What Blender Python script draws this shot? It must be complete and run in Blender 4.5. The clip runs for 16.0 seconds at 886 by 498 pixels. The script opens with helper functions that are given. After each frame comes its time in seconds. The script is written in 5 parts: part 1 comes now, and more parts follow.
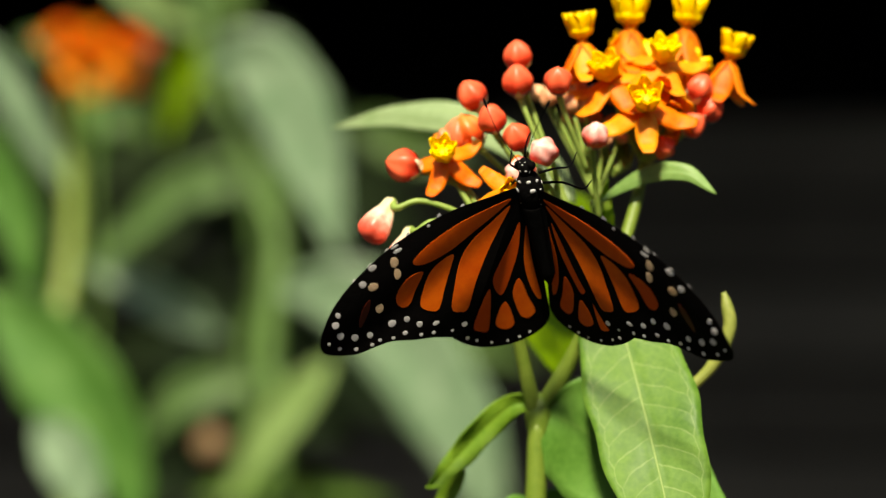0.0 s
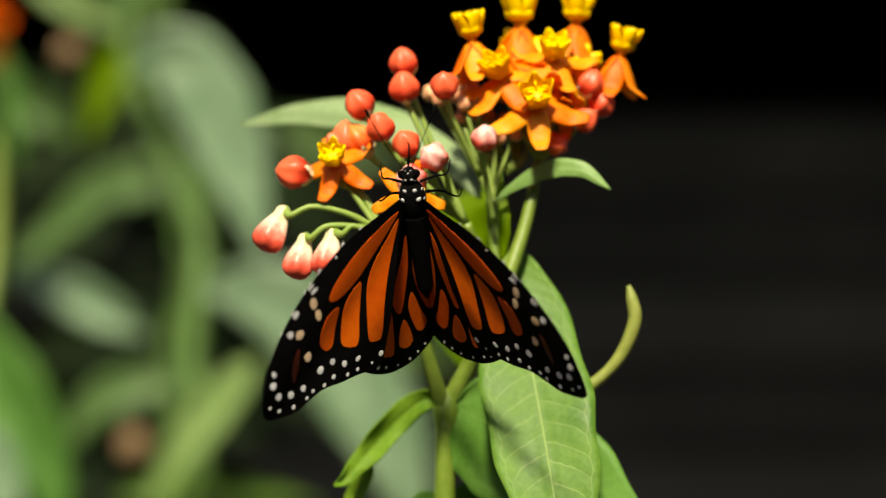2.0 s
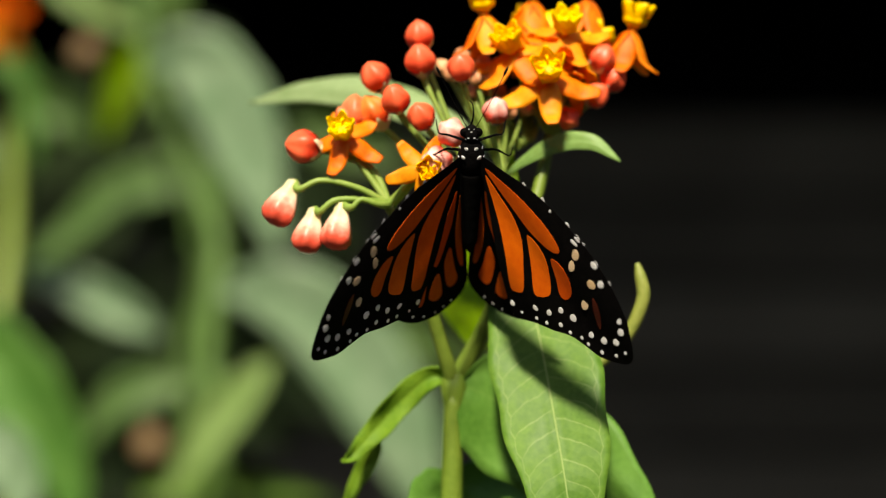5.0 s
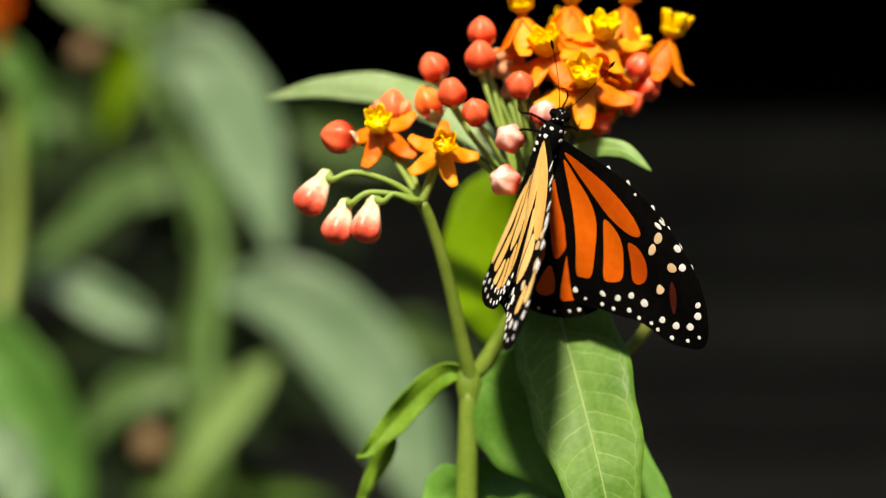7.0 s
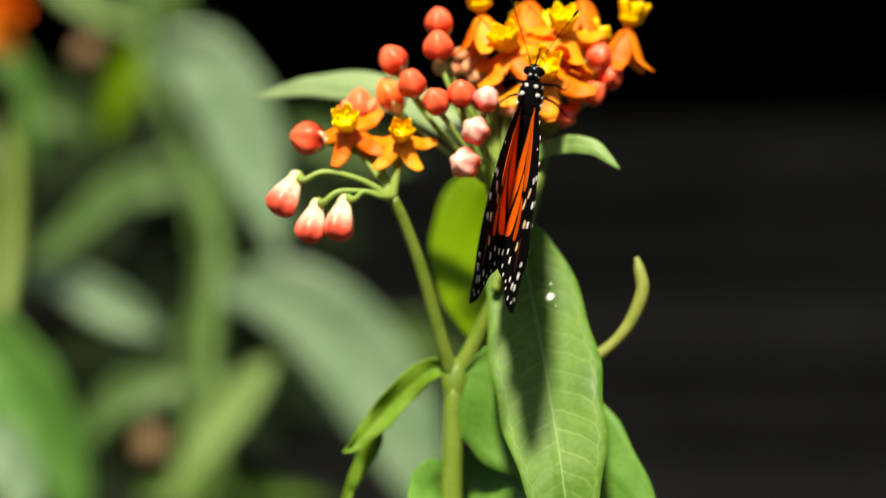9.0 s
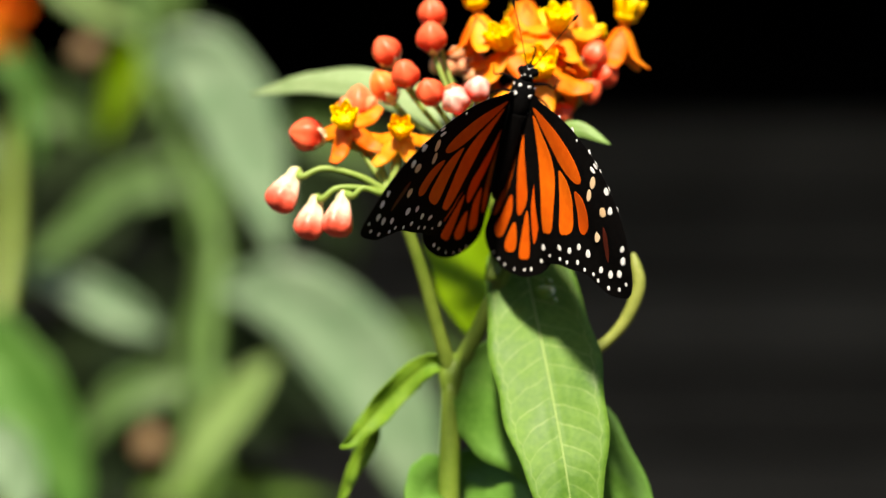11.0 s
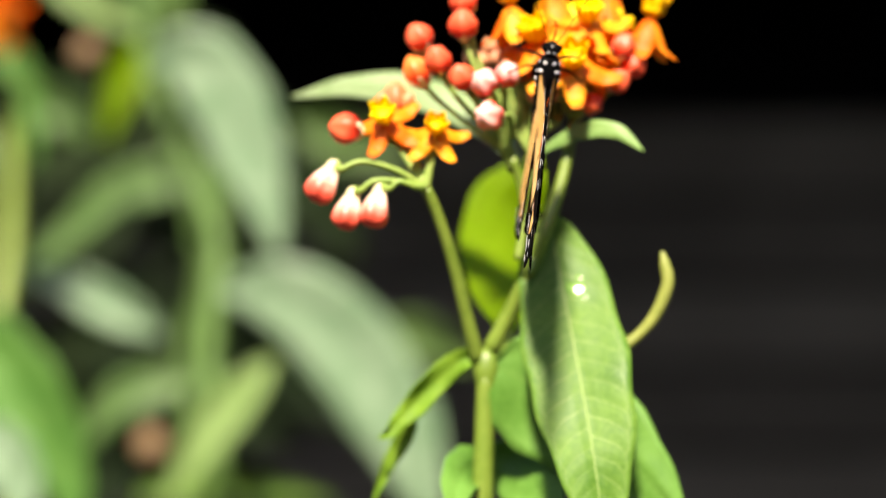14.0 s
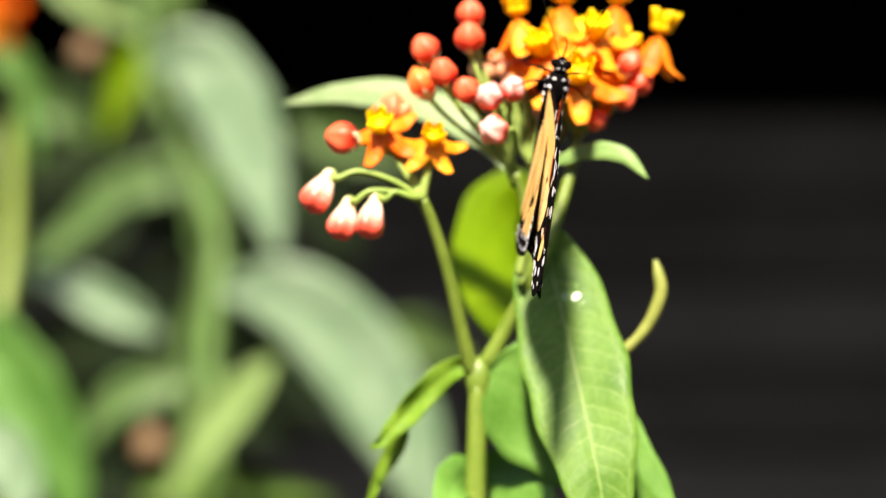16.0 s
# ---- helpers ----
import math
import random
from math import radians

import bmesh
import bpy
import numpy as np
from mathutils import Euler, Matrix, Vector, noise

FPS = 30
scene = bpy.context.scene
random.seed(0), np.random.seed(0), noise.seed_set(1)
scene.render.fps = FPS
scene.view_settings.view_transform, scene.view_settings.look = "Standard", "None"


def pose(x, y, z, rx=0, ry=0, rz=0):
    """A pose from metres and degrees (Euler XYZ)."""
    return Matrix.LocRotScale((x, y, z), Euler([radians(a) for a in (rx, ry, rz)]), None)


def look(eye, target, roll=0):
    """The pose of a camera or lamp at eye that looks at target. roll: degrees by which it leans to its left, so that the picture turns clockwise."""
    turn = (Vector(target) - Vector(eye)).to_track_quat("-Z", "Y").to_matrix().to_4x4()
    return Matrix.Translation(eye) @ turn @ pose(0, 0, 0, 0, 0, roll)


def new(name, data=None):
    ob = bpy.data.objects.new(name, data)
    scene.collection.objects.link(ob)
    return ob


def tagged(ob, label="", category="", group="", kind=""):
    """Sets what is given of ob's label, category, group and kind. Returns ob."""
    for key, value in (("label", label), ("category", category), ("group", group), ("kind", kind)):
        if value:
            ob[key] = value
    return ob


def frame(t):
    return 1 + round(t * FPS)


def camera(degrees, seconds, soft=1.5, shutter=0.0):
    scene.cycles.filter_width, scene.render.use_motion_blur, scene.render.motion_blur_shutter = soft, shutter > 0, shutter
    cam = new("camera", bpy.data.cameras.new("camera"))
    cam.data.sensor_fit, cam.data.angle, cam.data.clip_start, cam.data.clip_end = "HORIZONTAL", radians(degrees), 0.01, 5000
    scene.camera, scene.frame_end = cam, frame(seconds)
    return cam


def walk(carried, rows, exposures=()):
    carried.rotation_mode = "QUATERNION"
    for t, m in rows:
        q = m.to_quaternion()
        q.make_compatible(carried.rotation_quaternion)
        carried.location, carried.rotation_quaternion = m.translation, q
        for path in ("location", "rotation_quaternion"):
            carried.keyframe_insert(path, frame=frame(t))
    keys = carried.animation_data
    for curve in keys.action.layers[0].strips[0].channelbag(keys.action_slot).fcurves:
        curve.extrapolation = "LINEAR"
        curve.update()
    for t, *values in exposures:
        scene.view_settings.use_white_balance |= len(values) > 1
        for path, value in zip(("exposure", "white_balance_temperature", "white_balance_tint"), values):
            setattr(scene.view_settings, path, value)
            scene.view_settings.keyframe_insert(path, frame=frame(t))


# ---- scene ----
cam = camera(24.0, 16.0, soft=1.3, shutter=0.12)
EYE_HEIGHT, REACH = 0.9, 0.43      # height of the eye, distance to the plant
SPAN = 2 * math.tan(radians(12.0))
TURNS = [(0, 1.63), (0.5, 1.65), (1, 1.51), (1.5, 0.51), (2, -0.47), (2.5, -0.42), (3, -0.06), (3.5, -0.09), (4, -0.06), (6.5, 0), (7, 0), (7.5, 0), (8, 0), (8.5, 0), (9, 0), (11.5, 0), (12, 0), (12.5, 0), (13, 0), (13.5, 0), (14, 0), (14.5, 0), (15, 0), (15.5, 0), (16, 0)]
walk(cam, [(t, pose(0, 0, EYE_HEIGHT, 90, 0, turn)) for t, turn in TURNS],
     exposures=[(0, 1.33, 7700, 10), (2, 1.20, 7700, 10), (4, 1.20, 7700, 10), (7, 1.25, 7600, 10), (9.5, 1.40, 7500, 10), (12.5, 1.77, 7300, 18), (16, 2.06, 7150, 21)])
cam.data.dof.use_dof = True
cam.data.dof.focus_distance = 0.411
cam.data.dof.aperture_fstop = 6.7

# ---- daylight ----
world = bpy.data.worlds.new("daylight")
scene.world = world
world.use_nodes = True
wn = world.node_tree
sky = wn.nodes.new("ShaderNodeTexSky")
sky.sky_type, sky.sun_disc = "NISHITA", False
SUN_UP, SUN_FROM = radians(50), radians(189)
sky.sun_elevation, sky.sun_rotation = SUN_UP, SUN_FROM
wn.nodes["Background"].inputs["Strength"].default_value = 0.062
wn.links.new(sky.outputs[0], wn.nodes["Background"].inputs["Color"])
sun = new("sun", bpy.data.lights.new("sun", "SUN"))
sun.data.energy, sun.data.angle, sun.data.color = 3.75, radians(6.0), (1.0, 0.95, 0.86)
toward = Vector((math.sin(SUN_FROM) * math.cos(SUN_UP), math.cos(SUN_FROM) * math.cos(SUN_UP), math.sin(SUN_UP)))
sun.matrix_world = look((0, 0, 3), Vector((0, 0, 3)) - toward)


# ---- materials ----
def nodes_of(name):
    m = bpy.data.materials.new(name)
    m.use_nodes = True
    return m, m.node_tree.nodes, m.node_tree.links, m.node_tree.nodes["Principled BSDF"]


def mixed(nodes, links, fac, a, b, mode="MIX"):
    n = nodes.new("ShaderNodeMix")
    n.data_type, n.blend_type = "RGBA", mode
    for socket, value in ((n.inputs[0], fac), (n.inputs[6], a), (n.inputs[7], b)):
        if isinstance(value, (int, float)):
            socket.default_value = value
        elif isinstance(value, (tuple, list)):
            socket.default_value = (*value[:3], 1)
        else:
            links.new(value, socket)
    return n.outputs[2]


def calc(nodes, links, op, a, b=0.0, c=None):
    n = nodes.new("ShaderNodeMath")
    n.operation = op
    for socket, value in zip(n.inputs, (a, b, c)):
        if value is None:
            continue
        if isinstance(value, (int, float)):
            socket.default_value = value
        else:
            links.new(value, socket)
    return n.outputs[0]


def noise_of(nodes, links, scale, detail=4, rough=0.55, coords="Object"):
    tc = nodes.new("ShaderNodeTexCoord")
    n = nodes.new("ShaderNodeTexNoise")
    n.inputs["Scale"].default_value, n.inputs["Detail"].default_value, n.inputs["Roughness"].default_value = scale, detail, rough
    links.new(tc.outputs[coords], n.inputs["Vector"])
    return n.outputs[0]


def ramp(nodes, links, fac, *stops):
    n = nodes.new("ShaderNodeValToRGB")
    while len(n.color_ramp.elements) < len(stops):
        n.color_ramp.elements.new(0.5)
    for e, (at, col) in zip(n.color_ramp.elements, stops):
        e.position, e.color = at, (*col, 1) if isinstance(col, (tuple, list)) else (col, col, col, 1)
    links.new(fac, n.inputs[0])
    return n.outputs[0]


def bump(nodes, links, bsdf, height, strength, distance):
    n = nodes.new("ShaderNodeBump")
    n.inputs["Strength"].default_value, n.inputs["Distance"].default_value = strength, distance
    links.new(height, n.inputs["Height"])
    links.new(n.outputs[0], bsdf.inputs["Normal"])
    return n.outputs[0]


def see_through(m, nodes, links, bsdf, color, share):
    """Lets part of the light pass through a thin leaf, petal or wing."""
    tr = nodes.new("ShaderNodeBsdfTranslucent")
    mx = nodes.new("ShaderNodeMixShader")
    mx.inputs[0].default_value = share
    if isinstance(color, (tuple, list)):
        tr.inputs[0].default_value = (*color, 1)
    else:
        links.new(color, tr.inputs[0])
    links.new(bsdf.outputs[0], mx.inputs[1])
    links.new(tr.outputs[0], mx.inputs[2])
    links.new(mx.outputs[0], nodes["Material Output"].inputs["Surface"])


def plain(name, a, b, scale=900, rough=0.5, relief=0.2, depth=0.0003, through_share=0.0, fine=2.5, sheen=0.0, spec=0.5):
    """Two shades mottled at two scales, with fine relief."""
    m, nodes, links, p = nodes_of(name)
    big, small = noise_of(nodes, links, scale, 3), noise_of(nodes, links, scale * fine, 5)
    oi = nodes.new("ShaderNodeObjectInfo")
    fac = calc(nodes, links, "ADD", calc(nodes, links, "MULTIPLY", big, 0.6), calc(nodes, links, "MULTIPLY", small, 0.4))
    fac = calc(nodes, links, "ADD", fac, calc(nodes, links, "MULTIPLY", calc(nodes, links, "SUBTRACT", oi.outputs["Random"], 0.5), 0.35))
    col = ramp(nodes, links, fac, (0.3, a), (0.72, b))
    links.new(col, p.inputs["Base Color"])
    p.inputs["Roughness"].default_value = rough
    p.inputs["Specular IOR Level"].default_value = spec
    p.inputs["Sheen Weight"].default_value = sheen
    if relief:
        bump(nodes, links, p, small, relief, depth)
    if through_share:
        see_through(m, nodes, links, p, col, through_share)
    return m


def leaf_material(name, a, b, vein, share=0.3, rough=0.38, pairs=13.0, vein_strength=0.36, puffed=0.32):
    """Leaf skin: mottled green, a pale midrib and looping side veins laid out along the blade."""
    m, nodes, links, p = nodes_of(name)
    uv = nodes.new("ShaderNodeUVMap")
    sep = nodes.new("ShaderNodeSeparateXYZ")
    links.new(uv.outputs[0], sep.inputs[0])
    side = calc(nodes, links, "ABSOLUTE", sep.outputs[0])
    wob = calc(nodes, links, "MULTIPLY", calc(nodes, links, "SUBTRACT", noise_of(nodes, links, 160, 3), 0.5), 0.55)
    bow = calc(nodes, links, "ADD", calc(nodes, links, "MULTIPLY", side, 0.75), calc(nodes, links, "MULTIPLY", calc(nodes, links, "POWER", side, 5.0), 0.5))
    run = calc(nodes, links, "SUBTRACT", calc(nodes, links, "MULTIPLY", sep.outputs[1], pairs), calc(nodes, links, "MULTIPLY", bow, 1.5))
    run = calc(nodes, links, "ADD", run, wob)
    run = calc(nodes, links, "ADD", run, calc(nodes, links, "MULTIPLY", calc(nodes, links, "SIGN", sep.outputs[0]), 0.21))
    saw = calc(nodes, links, "ABSOLUTE", calc(nodes, links, "SUBTRACT", calc(nodes, links, "FRACT", run), 0.5))
    side_vein = calc(nodes, links, "SUBTRACT", 1.0, calc(nodes, links, "MULTIPLY", saw, 17.0))
    side_vein = calc(nodes, links, "MAXIMUM", side_vein, 0.0)
    fade = ramp(nodes, links, side, (0.0, 0.9), (0.72, 0.7), (0.86, 0.0))
    patchy = ramp(nodes, links, noise_of(nodes, links, 110, 3), (0.38, 0.25), (0.62, 1.0))
    fade = calc(nodes, links, "MULTIPLY", fade, patchy)
    side_vein = calc(nodes, links, "MULTIPLY", side_vein, fade)
    loop = calc(nodes, links, "ABSOLUTE", calc(nodes, links, "SUBTRACT", side, calc(nodes, links, "ADD", 0.8, calc(nodes, links, "MULTIPLY", saw, 0.11))))
    loop = calc(nodes, links, "MAXIMUM", calc(nodes, links, "SUBTRACT", 0.55, calc(nodes, links, "MULTIPLY", loop, 30.0)), 0.0)
    rib = calc(nodes, links, "MAXIMUM", calc(nodes, links, "SUBTRACT", 1.0, calc(nodes, links, "MULTIPLY", side, 36.0)), 0.0)
    lines = calc(nodes, links, "MAXIMUM", calc(nodes, links, "MAXIMUM", side_vein, loop), calc(nodes, links, "MULTIPLY", rib, 1.5))
    big, small = noise_of(nodes, links, 70, 4), noise_of(nodes, links, 900, 5)
    mott = calc(nodes, links, "ADD", calc(nodes, links, "MULTIPLY", big, 0.65), calc(nodes, links, "MULTIPLY", small, 0.35))
    col = ramp(nodes, links, mott, (0.36, a), (0.62, b))
    veined = mixed(nodes, links, calc(nodes, links, "MULTIPLY", lines, vein_strength), col, vein)
    links.new(veined, p.inputs["Base Color"])
    p.inputs["Roughness"].default_value = rough
    links.new(ramp(nodes, links, big, (0.3, rough - 0.08), (0.65, rough + 0.1)), p.inputs["Roughness"])
    p.inputs["Specular IOR Level"].default_value = 0.26
    puff = calc(nodes, links, "ADD", calc(nodes, links, "MULTIPLY", saw, 0.9), calc(nodes, links, "MULTIPLY", small, 0.22))
    bump(nodes, links, p, calc(nodes, links, "SUBTRACT", puff, calc(nodes, links, "MULTIPLY", rib, 0.7)), puffed, 0.0006)
    see_through(m, nodes, links, p, veined, share)
    return m


GREEN = leaf_material("milkweed_leaf", (0.058, 0.158, 0.014), (0.128, 0.258, 0.032), (0.33, 0.45, 0.15), rough=0.52, vein_strength=0.6, puffed=0.24)
CRUMPLED = leaf_material("crumpled_leaf", (0.07, 0.18, 0.008), (0.17, 0.31, 0.02), (0.24, 0.38, 0.08), rough=0.6, vein_strength=0.12, puffed=0.06)
# Yellow-green raised above real foliage: light from behind is painted in
LIME = leaf_material("lime_leaf_painted_backlight", (0.25, 0.44, 0.006), (0.33, 0.54, 0.01), (0.32, 0.48, 0.05), share=0.78, vein_strength=0.1, puffed=0.03)
SAGE = leaf_material("pale_leaf_underside", (0.10, 0.20, 0.095), (0.225, 0.33, 0.20), (0.31, 0.42, 0.28), share=0.2, rough=0.36, vein_strength=0.2, puffed=0.1)
LIGHT = leaf_material("light_leaf", (0.20, 0.31, 0.12), (0.30, 0.41, 0.20), (0.42, 0.52, 0.3), share=0.3, rough=0.45, vein_strength=0.25, puffed=0.08)
DUSK = leaf_material("grey_green_leaf", (0.042, 0.10, 0.02), (0.082, 0.15, 0.045), (0.15, 0.23, 0.09), share=0.22, rough=0.42, vein_strength=0.2, puffed=0.1)
OLIVE = leaf_material("yellow_green_leaf", (0.135, 0.235, 0.06), (0.205, 0.32, 0.105), (0.3, 0.4, 0.18), share=0.3, rough=0.45, vein_strength=0.2, puffed=0.08)
LEAFLET = leaf_material("smooth_leaf", (0.13, 0.26, 0.055), (0.2, 0.35, 0.095), (0.32, 0.46, 0.18), share=0.3, rough=0.4, vein_strength=0.15, puffed=0.06)
# Far below real foliage tone: deep shade is put into this leaf colour
SHADE_LEAF = plain("leaf_in_painted_shade", (0.004, 0.009, 0.003), (0.010, 0.018, 0.006), 40, 0.8, 0.2, 0.0005, spec=0.06)
# Darker copy of the leaf greens, with shade put into the base colour
SHADED_GREEN = leaf_material("shaded_leaf", (0.038, 0.088, 0.016), (0.07, 0.13, 0.028), (0.13, 0.2, 0.06), share=0.25, rough=0.5)
FRESH = leaf_material("fresh_leaf", (0.045, 0.14, 0.022), (0.09, 0.215, 0.042), (0.18, 0.3, 0.08), share=0.25, vein_strength=0.2, puffed=0.1)
YOUNG_LEAF = leaf_material("young_leaf", (0.075, 0.205, 0.026), (0.13, 0.30, 0.048), (0.3, 0.45, 0.12), share=0.35, vein_strength=0.12, puffed=0.06)
WET = plain("wet_leaf_skin", (0.075, 0.19, 0.02), (0.12, 0.26, 0.03), 1500, 0.16, 0.02, 0.0001, spec=1.0)
# Dimmed copy of the stalk green; the shade is in its colour
FAR_STALK = plain("shaded_stalk", (0.06, 0.135, 0.023), (0.10, 0.20, 0.038), 100, 0.6, 0.2, 0.0004)
# Stalk to match, its shade also in the base colour
SHADE_STALK = plain("stalk_in_painted_shade", (0.012, 0.014, 0.008), (0.025, 0.028, 0.014), 60, 0.7, 0.2, 0.0004)
STALK = plain("green_stalk", (0.088, 0.155, 0.013), (0.155, 0.228, 0.03), 300, 0.45, 0.3, 0.0003)
YELLOWED = plain("yellowed_leaf", (0.15, 0.19, 0.03), (0.25, 0.28, 0.06), 300, 0.5, 0.3, 0.0003)
PALE_STALK = plain("pale_pedicel", (0.22, 0.35, 0.055), (0.33, 0.45, 0.105), 400, 0.5, 0.2, 0.0002, 0.3)
PEACH = plain("peach_petal", (0.84, 0.14, 0.05), (0.90, 0.32, 0.13), 1.0, 0.42, 0.15, 0.0002, 0.2)


def tipped_bud(name, base, tip, start=0.3):
    """Bud skin that pales from its foot to its tip, unevenly."""
    m, nodes, links, p = nodes_of(name)
    tc, sep = nodes.new("ShaderNodeTexCoord"), nodes.new("ShaderNodeSeparateXYZ")
    links.new(tc.outputs["Object"], sep.inputs[0])
    edge = calc(nodes, links, "ADD", sep.outputs[2], calc(nodes, links, "MULTIPLY", calc(nodes, links, "SUBTRACT", noise_of(nodes, links, 1.6, 4), 0.5), 1.6))
    col = ramp(nodes, links, calc(nodes, links, "MULTIPLY_ADD", edge, 0.4, 0.5), (start, base), (start + 0.42, tip))
    links.new(col, p.inputs["Base Color"])
    p.inputs["Roughness"].default_value = 0.42
    p.inputs["Specular IOR Level"].default_value = 0.4
    bump(nodes, links, p, noise_of(nodes, links, 5.0, 4), 0.15, 0.0002)
    see_through(m, nodes, links, p, col, 0.12)
    return m


# Coral bud with its sun-bleached top painted as a pale tip
SUN_PALED = tipped_bud("sun_paled_bud", (0.70, 0.05, 0.025), (0.92, 0.52, 0.44), 0.42)
CORAL = tipped_bud("coral_bud", (0.62, 0.036, 0.013), (0.84, 0.125, 0.048))
VERMILION = tipped_bud("vermilion_bud", (0.72, 0.06, 0.012), (0.88, 0.22, 0.04))
YOUNG = plain("young_bud", (0.46, 0.17, 0.08), (0.62, 0.33, 0.15), 1.5, 0.5, 0.15, 0.0002)
CREAM = plain("cream_calyx", (0.62, 0.60, 0.34), (0.74, 0.70, 0.48), 2.0, 0.5, 0.2, 0.0002)
ORANGE = plain("orange_petal", (0.85, 0.15, 0.005), (0.95, 0.42, 0.016), 0.35, 0.5, 0.2, 0.0003, 0.4, spec=0.25)
YELLOW = plain("yellow_crown", (0.94, 0.56, 0.003), (0.98, 0.80, 0.012), 0.4, 0.5, 0.2, 0.0003, 0.34, spec=0.25)
BLACK = plain("black_wing_scales", (0.0012, 0.0011, 0.0011), (0.0032, 0.0028, 0.0026), 500, 0.75, 0.3, 0.0002, spec=0.02)
FUR = plain("black_body_fur", (0.001, 0.001, 0.001), (0.0045, 0.0043, 0.0043), 1400, 0.8, 0.9, 0.0005, spec=0.03)
WING_ORANGE = plain("orange_wing_scales", (0.58, 0.072, 0.002), (0.76, 0.142, 0.005), 75, 0.6, 0.25, 0.0002, 0.12, 9, spec=0.2)
WING_DUSK = plain("dusky_red_scales", (0.05, 0.006, 0.002), (0.09, 0.01, 0.003), 200, 0.6, 0.25, 0.0002, spec=0.2)
WING_PALE = plain("pale_orange_underwing", (0.70, 0.39, 0.09), (0.80, 0.54, 0.21), 120, 0.6, 0.25, 0.0002, 0.1, 9, spec=0.2)
WHITE = plain("white_scales", (0.68, 0.68, 0.66), (0.84, 0.84, 0.82), 900, 0.6, 0.2, 0.0002, spec=0.2)
TAN = plain("tan_scales", (0.62, 0.42, 0.22), (0.74, 0.56, 0.36), 900, 0.6, 0.2, 0.0002, spec=0.2)
SOIL = plain("dark_soil", (0.012, 0.009, 0.006), (0.035, 0.026, 0.018), 9, 0.95, 0.8, 0.02)
# Near-black so that the unlit depth behind the fence is in the colour
BOARD = plain("shade_black_board", (0.003, 0.003, 0.003), (0.007, 0.0066, 0.006), 2.2, 0.7, 0.5, 0.004, spec=0.08)
FENCE = plain("weathered_dark_board", (0.052, 0.050, 0.039), (0.104, 0.100, 0.079), 3.0, 0.75, 0.5, 0.004, spec=0.2)
BROWN = plain("withered_brown", (0.12, 0.075, 0.03), (0.23, 0.15, 0.065), 200, 0.7, 0.4, 0.0004)


# ---- builders ----
def spot(u, v, d=0.0):
    """A place on the drawing sheet that stands square to the view, d millimetres behind the plant's own plane."""
    y = REACH + d / 1000
    k = SPAN * y / 1568
    return Vector(((u - 784) * k, y, EYE_HEIGHT + (441 - v) * k))


UNIT = SPAN * REACH / 1568


def part(name, bm, material, parent=None, label="", smooth=True, at=None):
    me = bpy.data.meshes.new(name)
    bmesh.ops.recalc_face_normals(bm, faces=bm.faces)
    bm.to_mesh(me)
    bm.free()
    for q in material if isinstance(material, (list, tuple)) else [material]:
        me.materials.append(q)
    if smooth:
        me.shade_smooth()
    return shared(name, me, parent, label, at)


def shared(name, me, parent=None, label="", at=None):
    ob = new(name, me)
    ob.parent = parent
    if at is not None:
        ob.matrix_basis = at
    return tagged(ob, label)


def glide(points, n):
    """A smooth line through points, n places along it."""
    p = [Vector(q) for q in points]
    p = [2 * p[0] - p[1], *p, 2 * p[-1] - p[-2]]
    out = []
    for i in range(n):
        s = i / (n - 1) * (len(p) - 3)
        k = min(int(s), len(p) - 4)
        f = s - k
        a, b, c, d = p[k:k + 4]
        out.append(0.5 * ((2 * b) + (c - a) * f + (2 * a - 5 * b + 4 * c - d) * f * f + (3 * b - a - 3 * c + d) * f ** 3))
    return out


def tube(bm, points, radii, n=14, seg=9, wobble=0.0):
    """A round stalk along a smooth line; radii run evenly from end to end."""
    mid = glide(points, n)
    rings, side = [], None
    for i, p in enumerate(mid):
        tan = (mid[min(i + 1, n - 1)] - mid[max(i - 1, 0)]).normalized()
        if side is None:
            side = tan.orthogonal().normalized()
        side = (side - tan * side.dot(tan)).normalized()
        up = tan.cross(side)
        s = i / (n - 1) * (len(radii) - 1)
        k = min(int(s), len(radii) - 2)
        r = radii[k] + (radii[k + 1] - radii[k]) * (s - k)
        if wobble:
            r *= 1 + wobble * noise.noise(p * 300)
        rings.append([bm.verts.new(p + (side * math.cos(a) + up * math.sin(a)) * r) for a in [j / seg * math.tau for j in range(seg)]])
    for a, b in zip(rings, rings[1:]):
        for j in range(seg):
            bm.faces.new((a[j], a[(j + 1) % seg], b[(j + 1) % seg], b[j]))
    bm.faces.new(rings[0][::-1])
    bm.faces.new(rings[-1])
    return bm


def lathe(bm, profile, seg=16, lobes=0, lobe=0.0, m=None, bend=0.0):
    """A body of revolution about z from (radius, height) pairs, with soft lengthwise lobes."""
    m = m or Matrix()
    rings = []
    for r, z in profile:
        ring = []
        for j in range(seg):
            a = j / seg * math.tau
            q = r * (1 + lobe * math.cos(lobes * a)) if lobes else r
            ring.append(bm.verts.new(m @ Vector((q * math.cos(a) + bend * z * z, q * math.sin(a), z))))
        rings.append(ring)
    for a, b in zip(rings, rings[1:]):
        for j in range(seg):
            bm.faces.new((a[j], a[(j + 1) % seg], b[(j + 1) % seg], b[j]))
    bm.faces.new(rings[0][::-1])
    bm.faces.new(rings[-1])
    return bm


